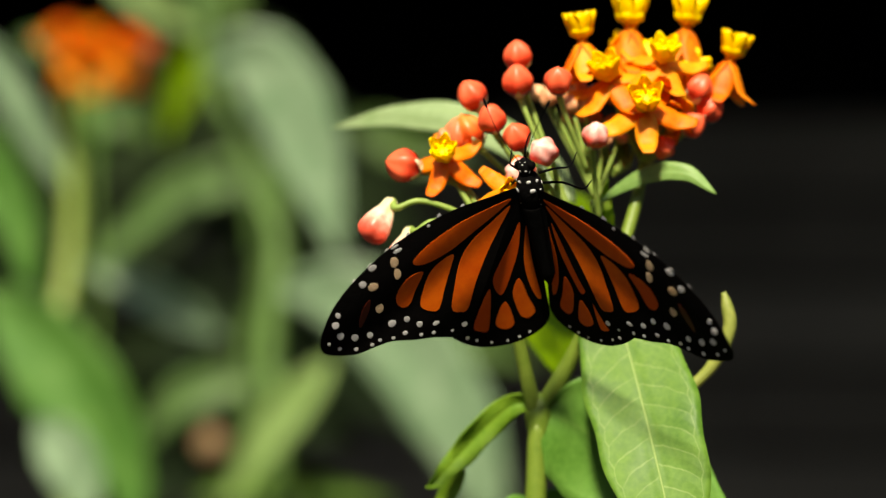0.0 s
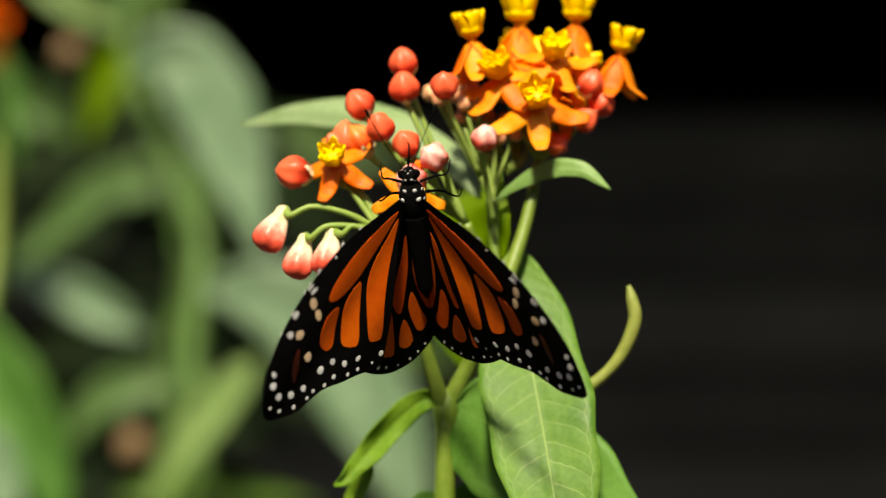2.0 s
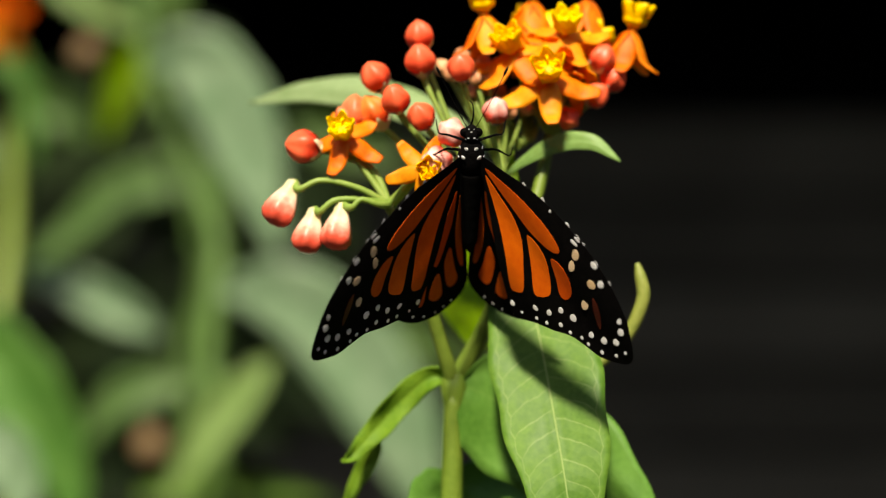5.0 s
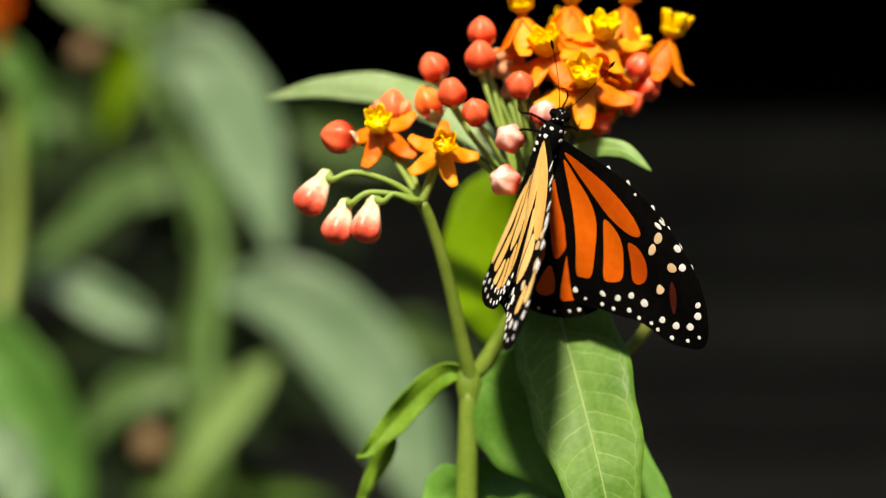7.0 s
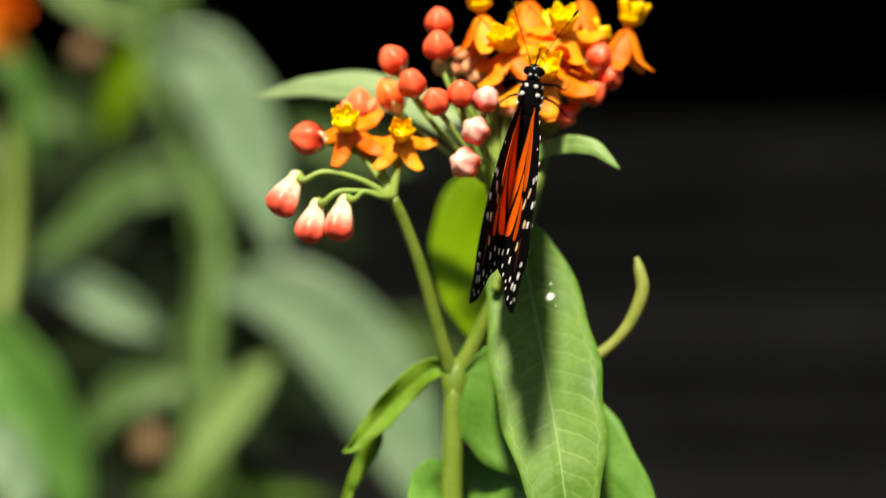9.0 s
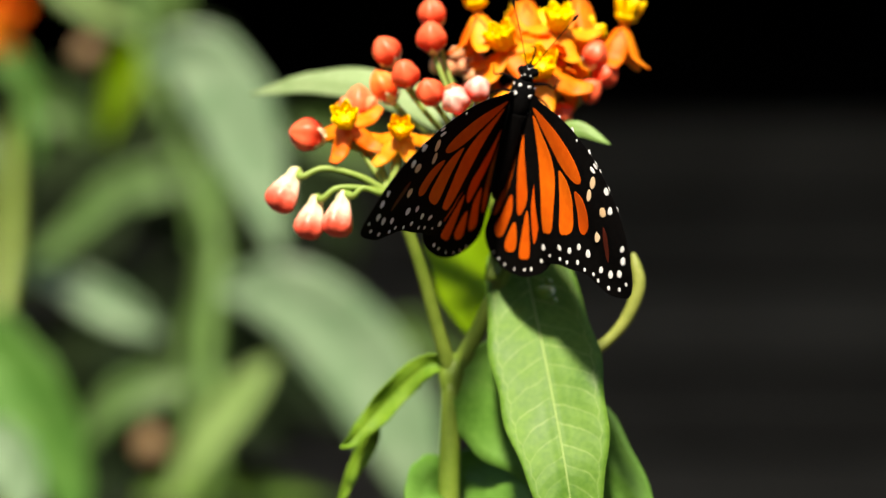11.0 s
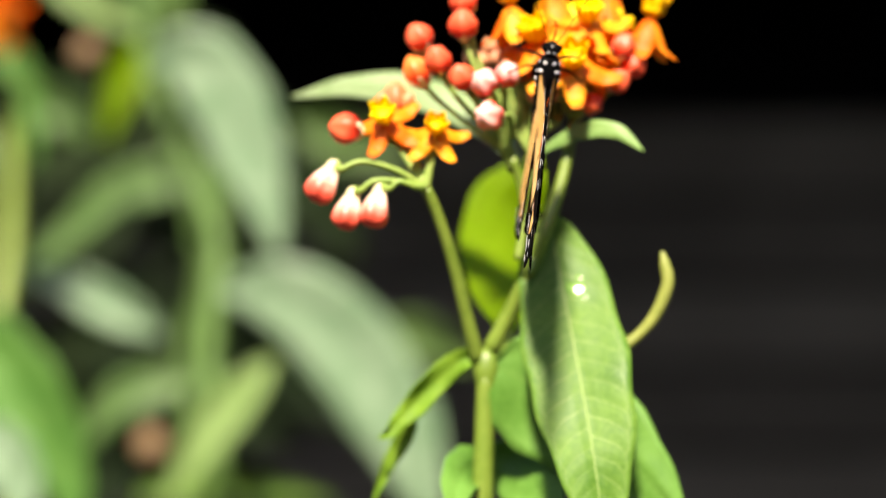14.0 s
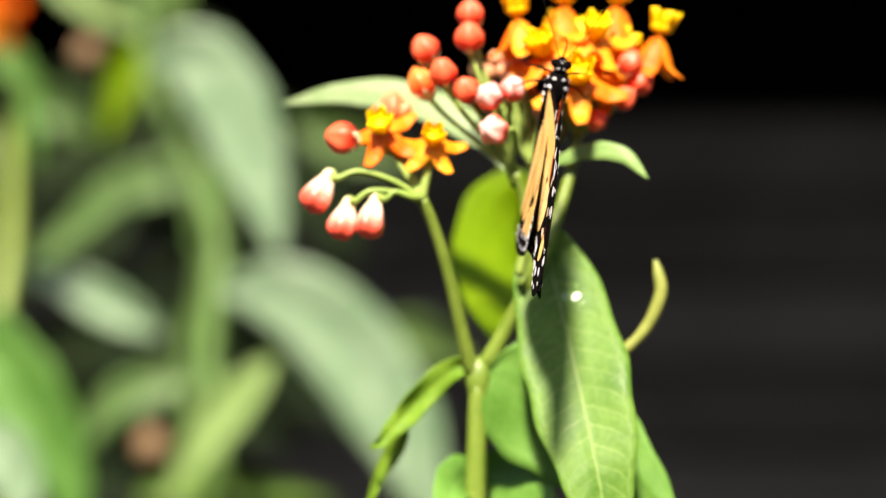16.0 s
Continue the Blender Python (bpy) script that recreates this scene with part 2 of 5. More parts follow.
def blade(name, points, width, material, parent, label="", tilts=(0, 0), cup=0.25, belly=0.42, n=34, cols=13, wave=0.0, petiole=0.0, origin=None, seed=0):
    """A leaf: a lance-shaped blade along a smooth line, folded at its midrib, wavy at its rim. tilts turn it about its own line."""
    bm = bmesh.new()
    uvs = bm.loops.layers.uv.new("UVMap")
    origin = origin or Vector()
    mid = glide(points, n)
    length = sum((b - a).length for a, b in zip(mid, mid[1:]))
    rows, at = [], {}
    for i, p in enumerate(mid):
        s = i / (n - 1)
        tan = (mid[min(i + 1, n - 1)] - mid[max(i - 1, 0)]).normalized()
        side = tan.cross(Vector((0, -1, 0)))
        side = side.normalized() if side.length > 1e-4 else Vector((1, 0, 0))
        tilt = tilts[0] + (tilts[1] - tilts[0]) * s
        side = Matrix.Rotation(radians(tilt), 3, tan) @ side
        normal = side.cross(tan).normalized()
        e = math.log(0.5) / math.log(belly)
        w = width / 2 * max(math.sin(math.pi * min(max(s, 0.0), 1.0) ** e), 0.0) ** 0.82
        w = max(w, 0.018 * width)
        row = []
        for j in range(cols):
            u = -1 + 2 * j / (cols - 1)
            lift = cup * abs(u) ** 1.4 * w
            lift += wave * width * abs(u) ** 2 * math.sin(s * 17 + seed + (1.3 if u > 0 else 0)) * 0.5
            lift += 0.06 * width * noise.noise(Vector((s * 3 + seed, u * 1.2, seed)))
            lift -= 0.02 * width * math.exp(-(u / 0.09) ** 2)
            edge = 1 + 0.035 * math.sin(s * 31 + seed * 2 + u) * abs(u)
            v = bm.verts.new(p + side * (u * w * edge) + normal * lift - origin)
            at[v] = (u, s * length / width * 0.42)
            row.append(v)
        rows.append(row)
    for a, b in zip(rows, rows[1:]):
        for j in range(cols - 1):
            f = bm.faces.new((a[j], a[j + 1], b[j + 1], b[j]))
            for loop in f.loops:
                loop[uvs].uv = at[loop.vert]
    ob = part(name, bm, material, parent, label)
    thick = ob.modifiers.new("thickness", "SOLIDIFY")
    thick.thickness, thick.offset = 0.00028, 0
    return ob


def stalk(name, points, radii, material, parent, label="", origin=None, n=16, seg=10, wobble=0.04):
    origin = origin or Vector()
    return part(name, tube(bmesh.new(), [Vector(p) - origin for p in points], radii, n, seg, wobble), material, parent, label)


def turned(direction, roll=0.0):
    """The turn that lays z along a direction."""
    return Vector(direction).to_track_quat("Z", "Y").to_matrix().to_4x4() @ Matrix.Rotation(roll, 4, "Z")


# ---- the place ----
def big_box(name, x0, x1, y0, y1, z0, z1, material, label, category=""):
    bm = bmesh.new()
    bmesh.ops.create_cube(bm, size=1, matrix=Matrix.LocRotScale(((x0 + x1) / 2, (y0 + y1) / 2, (z0 + z1) / 2), None, (x1 - x0, y1 - y0, z1 - z0)))
    return tagged(part(name, bm, material, None, smooth=False), label, category, kind="structure")


def build_place():
    bm = bmesh.new()
    bmesh.ops.create_grid(bm, x_segments=60, y_segments=60, size=40)
    for v in bm.verts:
        v.co.z = 0.03 * noise.noise(v.co * 0.7) if v.co.length > 1.5 else 0
    tagged(part("ground", bm, SOIL), "dark bare garden soil", "ground", kind="structure")
    # Black sheet in place of the shaded interior seen above the fence
    big_box("wall_back", -4.0, 4.0, 3.96, 4.06, -0.05, 2.4, BOARD, "near-black wall standing in for the dark interior behind the fence", "wall")
    fence = tagged(new("fence"), "low fence of dark weathered boards behind the plants", "fence")
    z = -0.01
    k = 0
    while z < 1.05:
        h = 0.123
        bm = bmesh.new()
        bmesh.ops.create_cube(bm, size=1, matrix=Matrix.LocRotScale((0, 3.045 + 0.006 * (k % 2), z + h / 2), None, (8.0, 0.03, h - 0.012)))
        bmesh.ops.bevel(bm, geom=bm.edges[:], offset=0.004, segments=2, affect="EDGES")
        part("board", bm, FENCE, fence, smooth=False)
        z += h
        k += 1
    for x in (-3.2, -1.6, 0.0, 1.6, 3.2):
        bm = bmesh.new()
        bmesh.ops.create_cube(bm, size=1, matrix=Matrix.LocRotScale((x, 3.10, 0.5), None, (0.07, 0.06, 1.06)))
        bmesh.ops.bevel(bm, geom=bm.edges[:], offset=0.005, segments=2, affect="EDGES")
        part("post", bm, FENCE, fence, smooth=False)
    # Roof out of view, added to keep daylight off the rear
    big_box("ceiling", -4.0, 4.0, 1.45, 4.1, 1.75, 1.85, BOARD, "added unseen roof that shades the back wall", "roof")
    # Walls out of view, added to hold back low sky light
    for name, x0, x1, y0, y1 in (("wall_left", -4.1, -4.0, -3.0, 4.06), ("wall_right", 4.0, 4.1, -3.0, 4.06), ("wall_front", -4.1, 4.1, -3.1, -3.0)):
        big_box(name, x0, x1, y0, y1, -0.05, 2.4, BOARD, "added unseen dark wall that cuts low sky light", "wall")


build_place()

# ---- the milkweed in flower ----
NODE = spot(800, 677)


def local(u, v, d=0.0):
    return spot(u, v, d) - NODE


def plant_root(name, label, category, group=""):
    ob = new(name)
    ob.empty_display_size = 0.01
    ob.matrix_basis = Matrix.Translation(NODE)
    return tagged(ob, label, category, group)


def bud_mesh(name, material, slim=1.0):
    prof = []
    for i in range(15):
        s = i / 14
        r = math.sin(math.pi * min(s ** 0.86, 1.0)) ** 0.62 if 0 < s < 1 else 0.0
        prof.append((max(r * slim * 0.96, 0.03), -1.0 + 2.1 * s))
    bm = lathe(bmesh.new(), prof, 30, 5, 0.1)
    bmesh.ops.recalc_face_normals(bm, faces=bm.faces)
    me = bpy.data.meshes.new(name)
    bm.to_mesh(me)
    bm.free()
    me.materials.append(material)
    me.shade_smooth()
    return me


def drooping_mesh():
    """A pendant bud: plump coral end, long cream base."""
    m, nodes, links, p = nodes_of("drooping_bud")
    tc = nodes.new("ShaderNodeTexCoord")
    sep = nodes.new("ShaderNodeSeparateXYZ")
    links.new(tc.outputs["Object"], sep.inputs[0])
    edge = calc(nodes, links, "ADD", sep.outputs[2], calc(nodes, links, "MULTIPLY", calc(nodes, links, "SUBTRACT", noise_of(nodes, links, 2.2, 4), 0.5), 1.3))
    col = ramp(nodes, links, calc(nodes, links, "MULTIPLY_ADD", edge, 0.4, 0.5), (0.04, (0.66, 0.60, 0.34)), (0.22, (0.82, 0.58, 0.44)), (0.42, (0.80, 0.28, 0.19)), (0.72, (0.72, 0.085, 0.045)))
    links.new(col, p.inputs["Base Color"])
    p.inputs["Roughness"].default_value = 0.42
    see_through(m, nodes, links, p, col, 0.12)
    bm = lathe(bmesh.new(), [(0.12, -1.95), (0.36, -1.82), (0.44, -1.6), (0.46, -1.3), (0.62, -0.9), (0.80, -0.4), (0.92, 0.1), (0.93, 0.5), (0.74, 0.82), (0.42, 1.0), (0.05, 1.06)], 30, 5, 0.09)
    bmesh.ops.recalc_face_normals(bm, faces=bm.faces)
    me = bpy.data.meshes.new("bud")
    bm.to_mesh(me)
    bm.free()
    me.materials.append(m)
    me.shade_smooth()
    return me


def calyx_mesh():
    bm = bmesh.new()
    for k in range(5):
        m = Matrix.Rotation(k * math.tau / 5, 4, "Z")
        prev = None
        for s in range(6):
            f = s / 5
            w = 0.36 * (1 - f) ** 0.8 + 0.02
            r = 0.25 + 0.72 * math.sin(f * 1.5)
            z = -1.12 + 0.75 * f
            row = [bm.verts.new(m @ Vector((r + 0.03 * (1 - abs(c)), c * w, z))) for c in (-1, 0, 1)]
            if prev:
                for a in (0, 1):
                    bm.faces.new((prev[a], prev[a + 1], row[a + 1], row[a]))
            prev = row
    lathe(bm, [(0.12, -1.35), (0.3, -1.22), (0.36, -1.08), (0.2, -1.0)], 12)
    me = bpy.data.meshes.new("calyx")
    bm.to_mesh(me)
    bm.free()
    me.materials.append(CREAM)
    me.shade_smooth()
    return me


def crown_mesh():
    """The crown of a milkweed flower: a short column, five cupped hoods and their horns round a blunt head."""
    bm = bmesh.new()
    lathe(bm, [(1.0, -3.0), (0.8, -2.0), (0.85, 0.0), (1.0, 1.5)], 12)
    for f in bm.faces:
        f.material_index = 1
    lathe(bm, [(0.9, 1.0), (2.0, 1.6), (2.3, 2.4), (2.0, 3.2), (1.2, 3.7), (0.1, 3.8)], 20, 5, 0.12)
    for k in range(5):
        m = Matrix.Rotation(k * math.tau / 5, 4, "Z")
        prev = None
        for s in range(8):
            f = s / 7
            r = 1.0 + 1.9 * math.sin(min(f * 1.8, 1.57)) ** 0.7 + 0.9 * max(f - 0.5, 0)
            z = 0.9 + 4.6 * f
            w = 1.85 * math.sin(math.pi * (0.2 + 0.755 * f)) ** 0.8
            row = [bm.verts.new(m @ Vector((r - 0.75 * abs(c) ** 2 * w, c * w, z + 0.35 * abs(c) * f))) for c in (-1, -0.55, 0, 0.55, 1)]
            back = [bm.verts.new(v.co + m.to_3x3() @ Vector((-0.28, 0, 0.1))) for v in row]
            if prev:
                for a in range(4):
                    bm.faces.new((prev[0][a], prev[0][a + 1], row[a + 1], row[a]))
                    bm.faces.new((prev[1][a + 1], prev[1][a], back[a], back[a + 1]))
                for a in (0, 4):
                    bm.faces.new((prev[0][a], row[a], back[a], prev[1][a]))
            prev = (row, back)
        bm.faces.new((*prev[0], *prev[1][::-1]))
        tube(bm, [m @ Vector(q) for q in ((2.0, 0, 2.4), (2.2, 0, 3.6), (1.6, 0, 4.6), (0.7, 0, 4.8))], [0.4, 0.34, 0.16], 7, 6)
    me = bpy.data.meshes.new("crown")
    bm.to_mesh(me)
    bm.free()
    me.materials.append(YELLOW)
    me.materials.append(ORANGE)
    me.shade_smooth()
    return me


def petal_mesh():
    """One petal, bent back along the stalk, cupped, with a blunt tip."""
    bm = bmesh.new()
    rows = []
    for side in (0, 1):
        prev = None
        for s in range(11):
            f = s / 10
            a = f * 1.5
            r = 0.8 + 0.9 * math.sin(min(a * 1.5, 1.57)) + 1.7 * f + 1.9 * max(f - 0.7, 0) ** 1.2 * 4
            z = -0.4 - 8.6 * f ** 1.15 + 2.6 * max(f - 0.72, 0)
            w = 2.05 * math.sin(math.pi * (0.13 + 0.74 * f ** 0.95)) ** 0.75
            row = []
            for c in (-1, -0.6, 0, 0.6, 1):
                row.append(bm.verts.new(Vector((r - 0.55 * c * c * w * 0.5 - side * 0.22, c * w, z + 0.3 * c * c + side * -0.12))))
            if prev:
                for b in range(4):
                    bm.faces.new((prev[b], prev[b + 1], row[b + 1], row[b]) if side == 0 else (prev[b + 1], prev[b], row[b], row[b + 1]))
            prev = row
            rows.append(row)
    top, low = rows[:11], rows[11:]
    for b in (0, 4):
        for i in range(10):
            bm.faces.new((top[i][b], top[i + 1][b], low[i + 1][b], low[i][b]))
    bm.faces.new((*top[10], *low[10][::-1]))
    bmesh.ops.recalc_face_normals(bm, faces=bm.faces)
    me = bpy.data.meshes.new("petal")
    bm.to_mesh(me)
    bm.free()
    me.materials.append(ORANGE)
    me.shade_smooth()
    return me


BUD, LONG_BUD, TINY = bud_mesh("bud", CORAL), bud_mesh("bud", VERMILION, 0.86), bud_mesh("bud", YOUNG)
SUN_PALED_BUD = bud_mesh("bud", SUN_PALED)
OPENING = bud_mesh("bud", PEACH, 0.85)
DROOP = drooping_mesh()
CALYX, CROWN, PETAL = calyx_mesh(), crown_mesh(), petal_mesh()
chance = random.Random(7)


def add_bud(umbel, u, v, r, d, out, mesh, label="", calyx=True):
    """A closed bud; out is the way it points on the sheet (right, up, towards the eye)."""
    way = Vector((out[0], -out[2], out[1])).normalized()
    at = Matrix.Translation(local(u, v, d)) @ turned(way, chance.uniform(0, 6)) @ Matrix.Diagonal((r * UNIT, r * UNIT, r * UNIT, 1))
    bud = shared("bud", mesh, umbel, label, at)
    if calyx:
        shared("calyx", CALYX, bud)
    return local(u, v, d) - way * r * UNIT * (1.75 if mesh is DROOP else 1.2)


def add_flower(umbel, u, v, d, out, size=1.0, roll=0.0, label="", spread=0.0):
    """An open flower: yellow crown over five bent-back orange petals; (u, v) is the crown's middle."""
    way = Vector((out[0], -out[2], out[1])).normalized()
    k = 0.001 * size
    base = local(u, v, d) - way * 3.4 * k
    flower = shared("flower", CROWN, umbel, label, Matrix.Translation(base) @ turned(way, roll) @ Matrix.Diagonal((k, k, k, 1)))
    for j in range(5):
        wob = Matrix.Rotation(j * math.tau / 5 + 0.6 + chance.uniform(-0.12, 0.12), 4, "Z") @ Matrix.Translation((0, 0, -0.4)) @ Matrix.Rotation(chance.uniform(-0.16, 0.12) - spread, 4, "Y") @ Matrix.Translation((0, 0, 0.4))
        shared("petal", PETAL, flower, "", wob)
    return base - way * 2.8 * k


def pedicel(umbel, start, end, r0=0.8, r1=0.6, sag=(0, 0, 0), material=None):
    """A flower's own thin stalk, from the umbel's base to the bud; sag bends its middle (mm)."""
    a, b = Vector(start), Vector(end)
    mid = (a + b) / 2 + Vector((sag[0], sag[2], sag[1])) / 1000
    return stalk("pedicel", (a, mid, b), (r0 / 1000, r1 / 1000), material or PALE_STALK, umbel, n=12, seg=8)


def build_stem():
    root = plant_root("milkweed_plant", "green leafy milkweed plant carrying the flower umbels", "plant")
    foot = Vector((NODE.x + 0.004, NODE.y + 0.01, -0.03)) - NODE
    low = local(786, 1500, 16)
    stalk("stem", (foot, foot.lerp(low, 0.5), low), (0.0034, 0.0026), STALK, root, n=12)
    stalk("stem", (low, local(788, 1290, 15), local(793, 1080, 14), local(798, 870, 14), local(802, 676, 14)), (0.0030, 0.0027, 0.0025, 0.0021), STALK, root, n=30)
    bm = lathe(bmesh.new(), [(0.0016, -0.0052), (0.0022, -0.0034), (0.0026, -0.0004), (0.0022, 0.0026), (0.0008, 0.0046)], 14, 2, 0.12, Matrix.Translation(local(803, 672, 14)))
    part("stem_node", bm, STALK, root)
    o = NODE
    # large leaf in front
    big = blade("leaf", [spot(*q) for q in ((925, 385, 14), (932, 470, 10), (956, 600, 2), (975, 710, -5), (993, 825, -11), (1006, 930, -14), (1014, 1005, -16))], 194 * UNIT, GREEN, root,
                "broad glossy green lance-shaped leaf with pale veins", (8, -4), 0.03, 0.42, 46, 15, 0.008, origin=spot(925, 385, 14), seed=1)
    big.matrix_basis = Matrix.Translation(local(925, 385, 14))
    # water lying on the bend of the leaf
    for u, v, wide, tall in ((966, 524, 1.8, 2.3), (978, 503, 0.8, 0.9), (984, 537, 0.9, 0.7)):
        goal = spot(u, v, 7) - spot(925, 385, 14)
        near = min(big.data.vertices, key=lambda w: (w.co.x - goal.x) ** 2 + (w.co.z - goal.z) ** 2)
        out = near.normal if near.normal.y < 0 else -near.normal
        drop = lathe(bmesh.new(), [(1.0, -0.25), (0.98, 0.16), (0.86, 0.28), (0.6, 0.4), (0.3, 0.46), (0.02, 0.48)], 28, 3, 0.1)
        part("wet_patch", drop, WET, big, "shiny wet patch", at=Matrix.Translation(near.co) @ turned(out, u) @ Matrix.Diagonal((wide / 1000, tall / 1000, 0.0008, 1)))
    stalk("petiole", (local(880, 500, 6), local(900, 430, 10), local(926, 390, 14)), (0.0009, 0.0008), STALK, root)
    # leaf behind it, hanging to the other side
    blade("leaf", [spot(*q) for q in ((814, 666, 13), (880, 698, 14), (980, 770, 12), (1085, 862, 8), (1180, 965, 4))], 236 * UNIT, YOUNG_LEAF, root, "matt green leaf behind the large leaf", (-4, 4), 0.05, 0.36, origin=o, seed=4)
    # light leaf behind; its back light is put into the colour
    blade("leaf", [spot(*q) for q in ((852, 616, 40), (836, 545, 52), (826, 460, 66), (836, 378, 80), (872, 328, 86), (916, 330, 84))], 154 * UNIT, LIME, root, "yellow-green leaf with back light put into its colour", (0, 25), -0.2, 0.5, origin=o, seed=7)
    stalk("petiole", (local(806, 655, 15), local(832, 636, 28), local(852, 606, 42)), (0.0009, 0.0008), STALK, root)
    # long pale leaf pointing sideways
    blade("leaf", [spot(*q) for q in ((868, 300, 22), (828, 238, 26), (745, 182, 32), (650, 150, 38), (550, 148, 42), (442, 168, 46))], 74 * UNIT, LIGHT, root, "pale grey-green pointed leaf", (28, 10), -0.2, 0.45, origin=o, seed=9)
    # nibbled curling leaf beside the node
    blade("leaf", [spot(*q) for q in ((804, 664, 15), (763, 654, 15), (715, 690, 16), (665, 745, 16), (628, 786, 14), (604, 804, 13))], 50 * UNIT, CRUMPLED, root, "crumpled nibbled green leaf", (4, -6), 0.45, 0.42, 60, 15, 0.32, origin=o, seed=11)
    blade("leaf", [spot(*q) for q in ((672, 764, 20), (652, 800, 21), (626, 846, 21), (590, 930, 21))], 34 * UNIT, CRUMPLED, root, "narrow twisted green leaf", (4, -6), 0.3, 0.4, 34, 13, 0.14, origin=o, seed=12)
    # thin rolled leaf that hooks upwards
    stalk("leaf", (local(905, 655, 8), local(985, 655, 8), local(1050, 636, 7), local(1108, 585, 6), local(1138, 520, 5), local(1134, 478, 5), local(1128, 454, 5)), (0.0006, 0.0010, 0.0012, 0.0013, 0.0015, 0.0013, 0.0005), YELLOWED, root, "thin yellowed rolled leaf hooking upwards", n=30, wobble=0.12)
    # low leaves at the foot of the view
    blade("leaf", [spot(*q) for q in ((797, 848, 22), (772, 856, 18), (752, 884, 10), (734, 960, -4))], 92 * UNIT, YOUNG_LEAF, root, "light green low leaf", (0, 0), 0.06, origin=o, seed=14)
    blade("leaf", [spot(*q) for q in ((802, 842, 26), (848, 854, 22), (902, 898, 12), (955, 975, 2))], 124 * UNIT, YOUNG_LEAF, root, "light green low leaf", (0, 0), 0.06, origin=o, seed=15)
    return root, big


tipped = {}


def build_left_umbel():
    um = plant_root("flower_umbel", "small umbel of orange and yellow flowers and drooping pink buds", "flower cluster", "umbels of the milkweed")
    hub = local(695, 350)
    stalk("peduncle", (local(802, 668, 14), local(782, 600, 11), local(748, 480, 6), local(716, 392, 2), hub), (0.0017, 0.0015, 0.0013, 0.0013), STALK, um, n=20)
    # drooping pale buds on arched stalks
    for u, v, r, d, out, path in ((502, 352, 30, -2, (-0.45, -0.85, 0.25), ((640, 318, -2), (575, 303, -3), (536, 318, -3))),
                                  (550, 402, 28, -3, (-0.25, -0.95, 0.25), ((655, 340, -3), (600, 338, -4), (572, 358, -4))),
                                  (601, 396, 29, -5, (-0.2, -0.95, 0.3), ((675, 348, -5), (645, 338, -6), (628, 352, -6)))):
        end = add_bud(um, u, v, r, d, out, DROOP, "drooping pale pink bud with cream base", False)
        stalk("pedicel", (hub, *[local(*q) for q in path], end), (0.0008, 0.0006, 0.0006, 0.0010), PALE_STALK, um, n=18, seg=8)
    end = add_bud(um, 543, 243, 30, 1, (-0.9, 0.15, 0.3), BUD, "coral red bud")
    pedicel(um, hub, local(600, 255, 3), 0.8, 0.7, (2, 2, 0))
    stalk("pedicel", (local(600, 255, 3), end), (0.0007, 0.0008), PALE_STALK, um, n=6)
    b = add_flower(um, 612, 212, -3, (-0.15, 0.55, 0.83), 0.96, 0.2, spread=0.8)
    pedicel(um, hub, b, 0.7, 0.6)
    b = add_bud(um, 636, 186, 32, 6, (0.05, 0.95, 0.2), OPENING, "opening pinkish orange bud")
    for x, y, tip in ((-20, 4, -0.5), (22, 2, 0.5)):
        add_bud(um, 636 + x, 186 + y, 17, 5, (tip, 0.8, 0.4), OPENING, "", False)
    pedicel(um, hub, b, 0.7, 0.6)
    tipped["hub"] = hub
    b = add_flower(um, 712, 232, -4, (0.08, 0.6, 0.8), 0.86, 0.9, spread=0.8)
    line = pedicel(um, hub, b, 1.1, 0.9)
    flower = tipped["flower"] = [o for o in um.children if o.name.startswith("flower")][-1]
    line.parent = flower
    line.matrix_basis = flower.matrix_basis.inverted()
    return um


# buds drawn aside while the butterfly clings to them: offsets on the sheet, early, midway and late
PULLED = {(817, 166): ((30, -83), (31, -38), (-2, 28)), (862, 176): ((49, 4), (30, 0), (-4, 0)), (842, 233): ((-23, -26), (-8, -10), (-27, -42)), (823, 291): ((-46, -46), (7, 7), (0, -37))}
pulled = {}


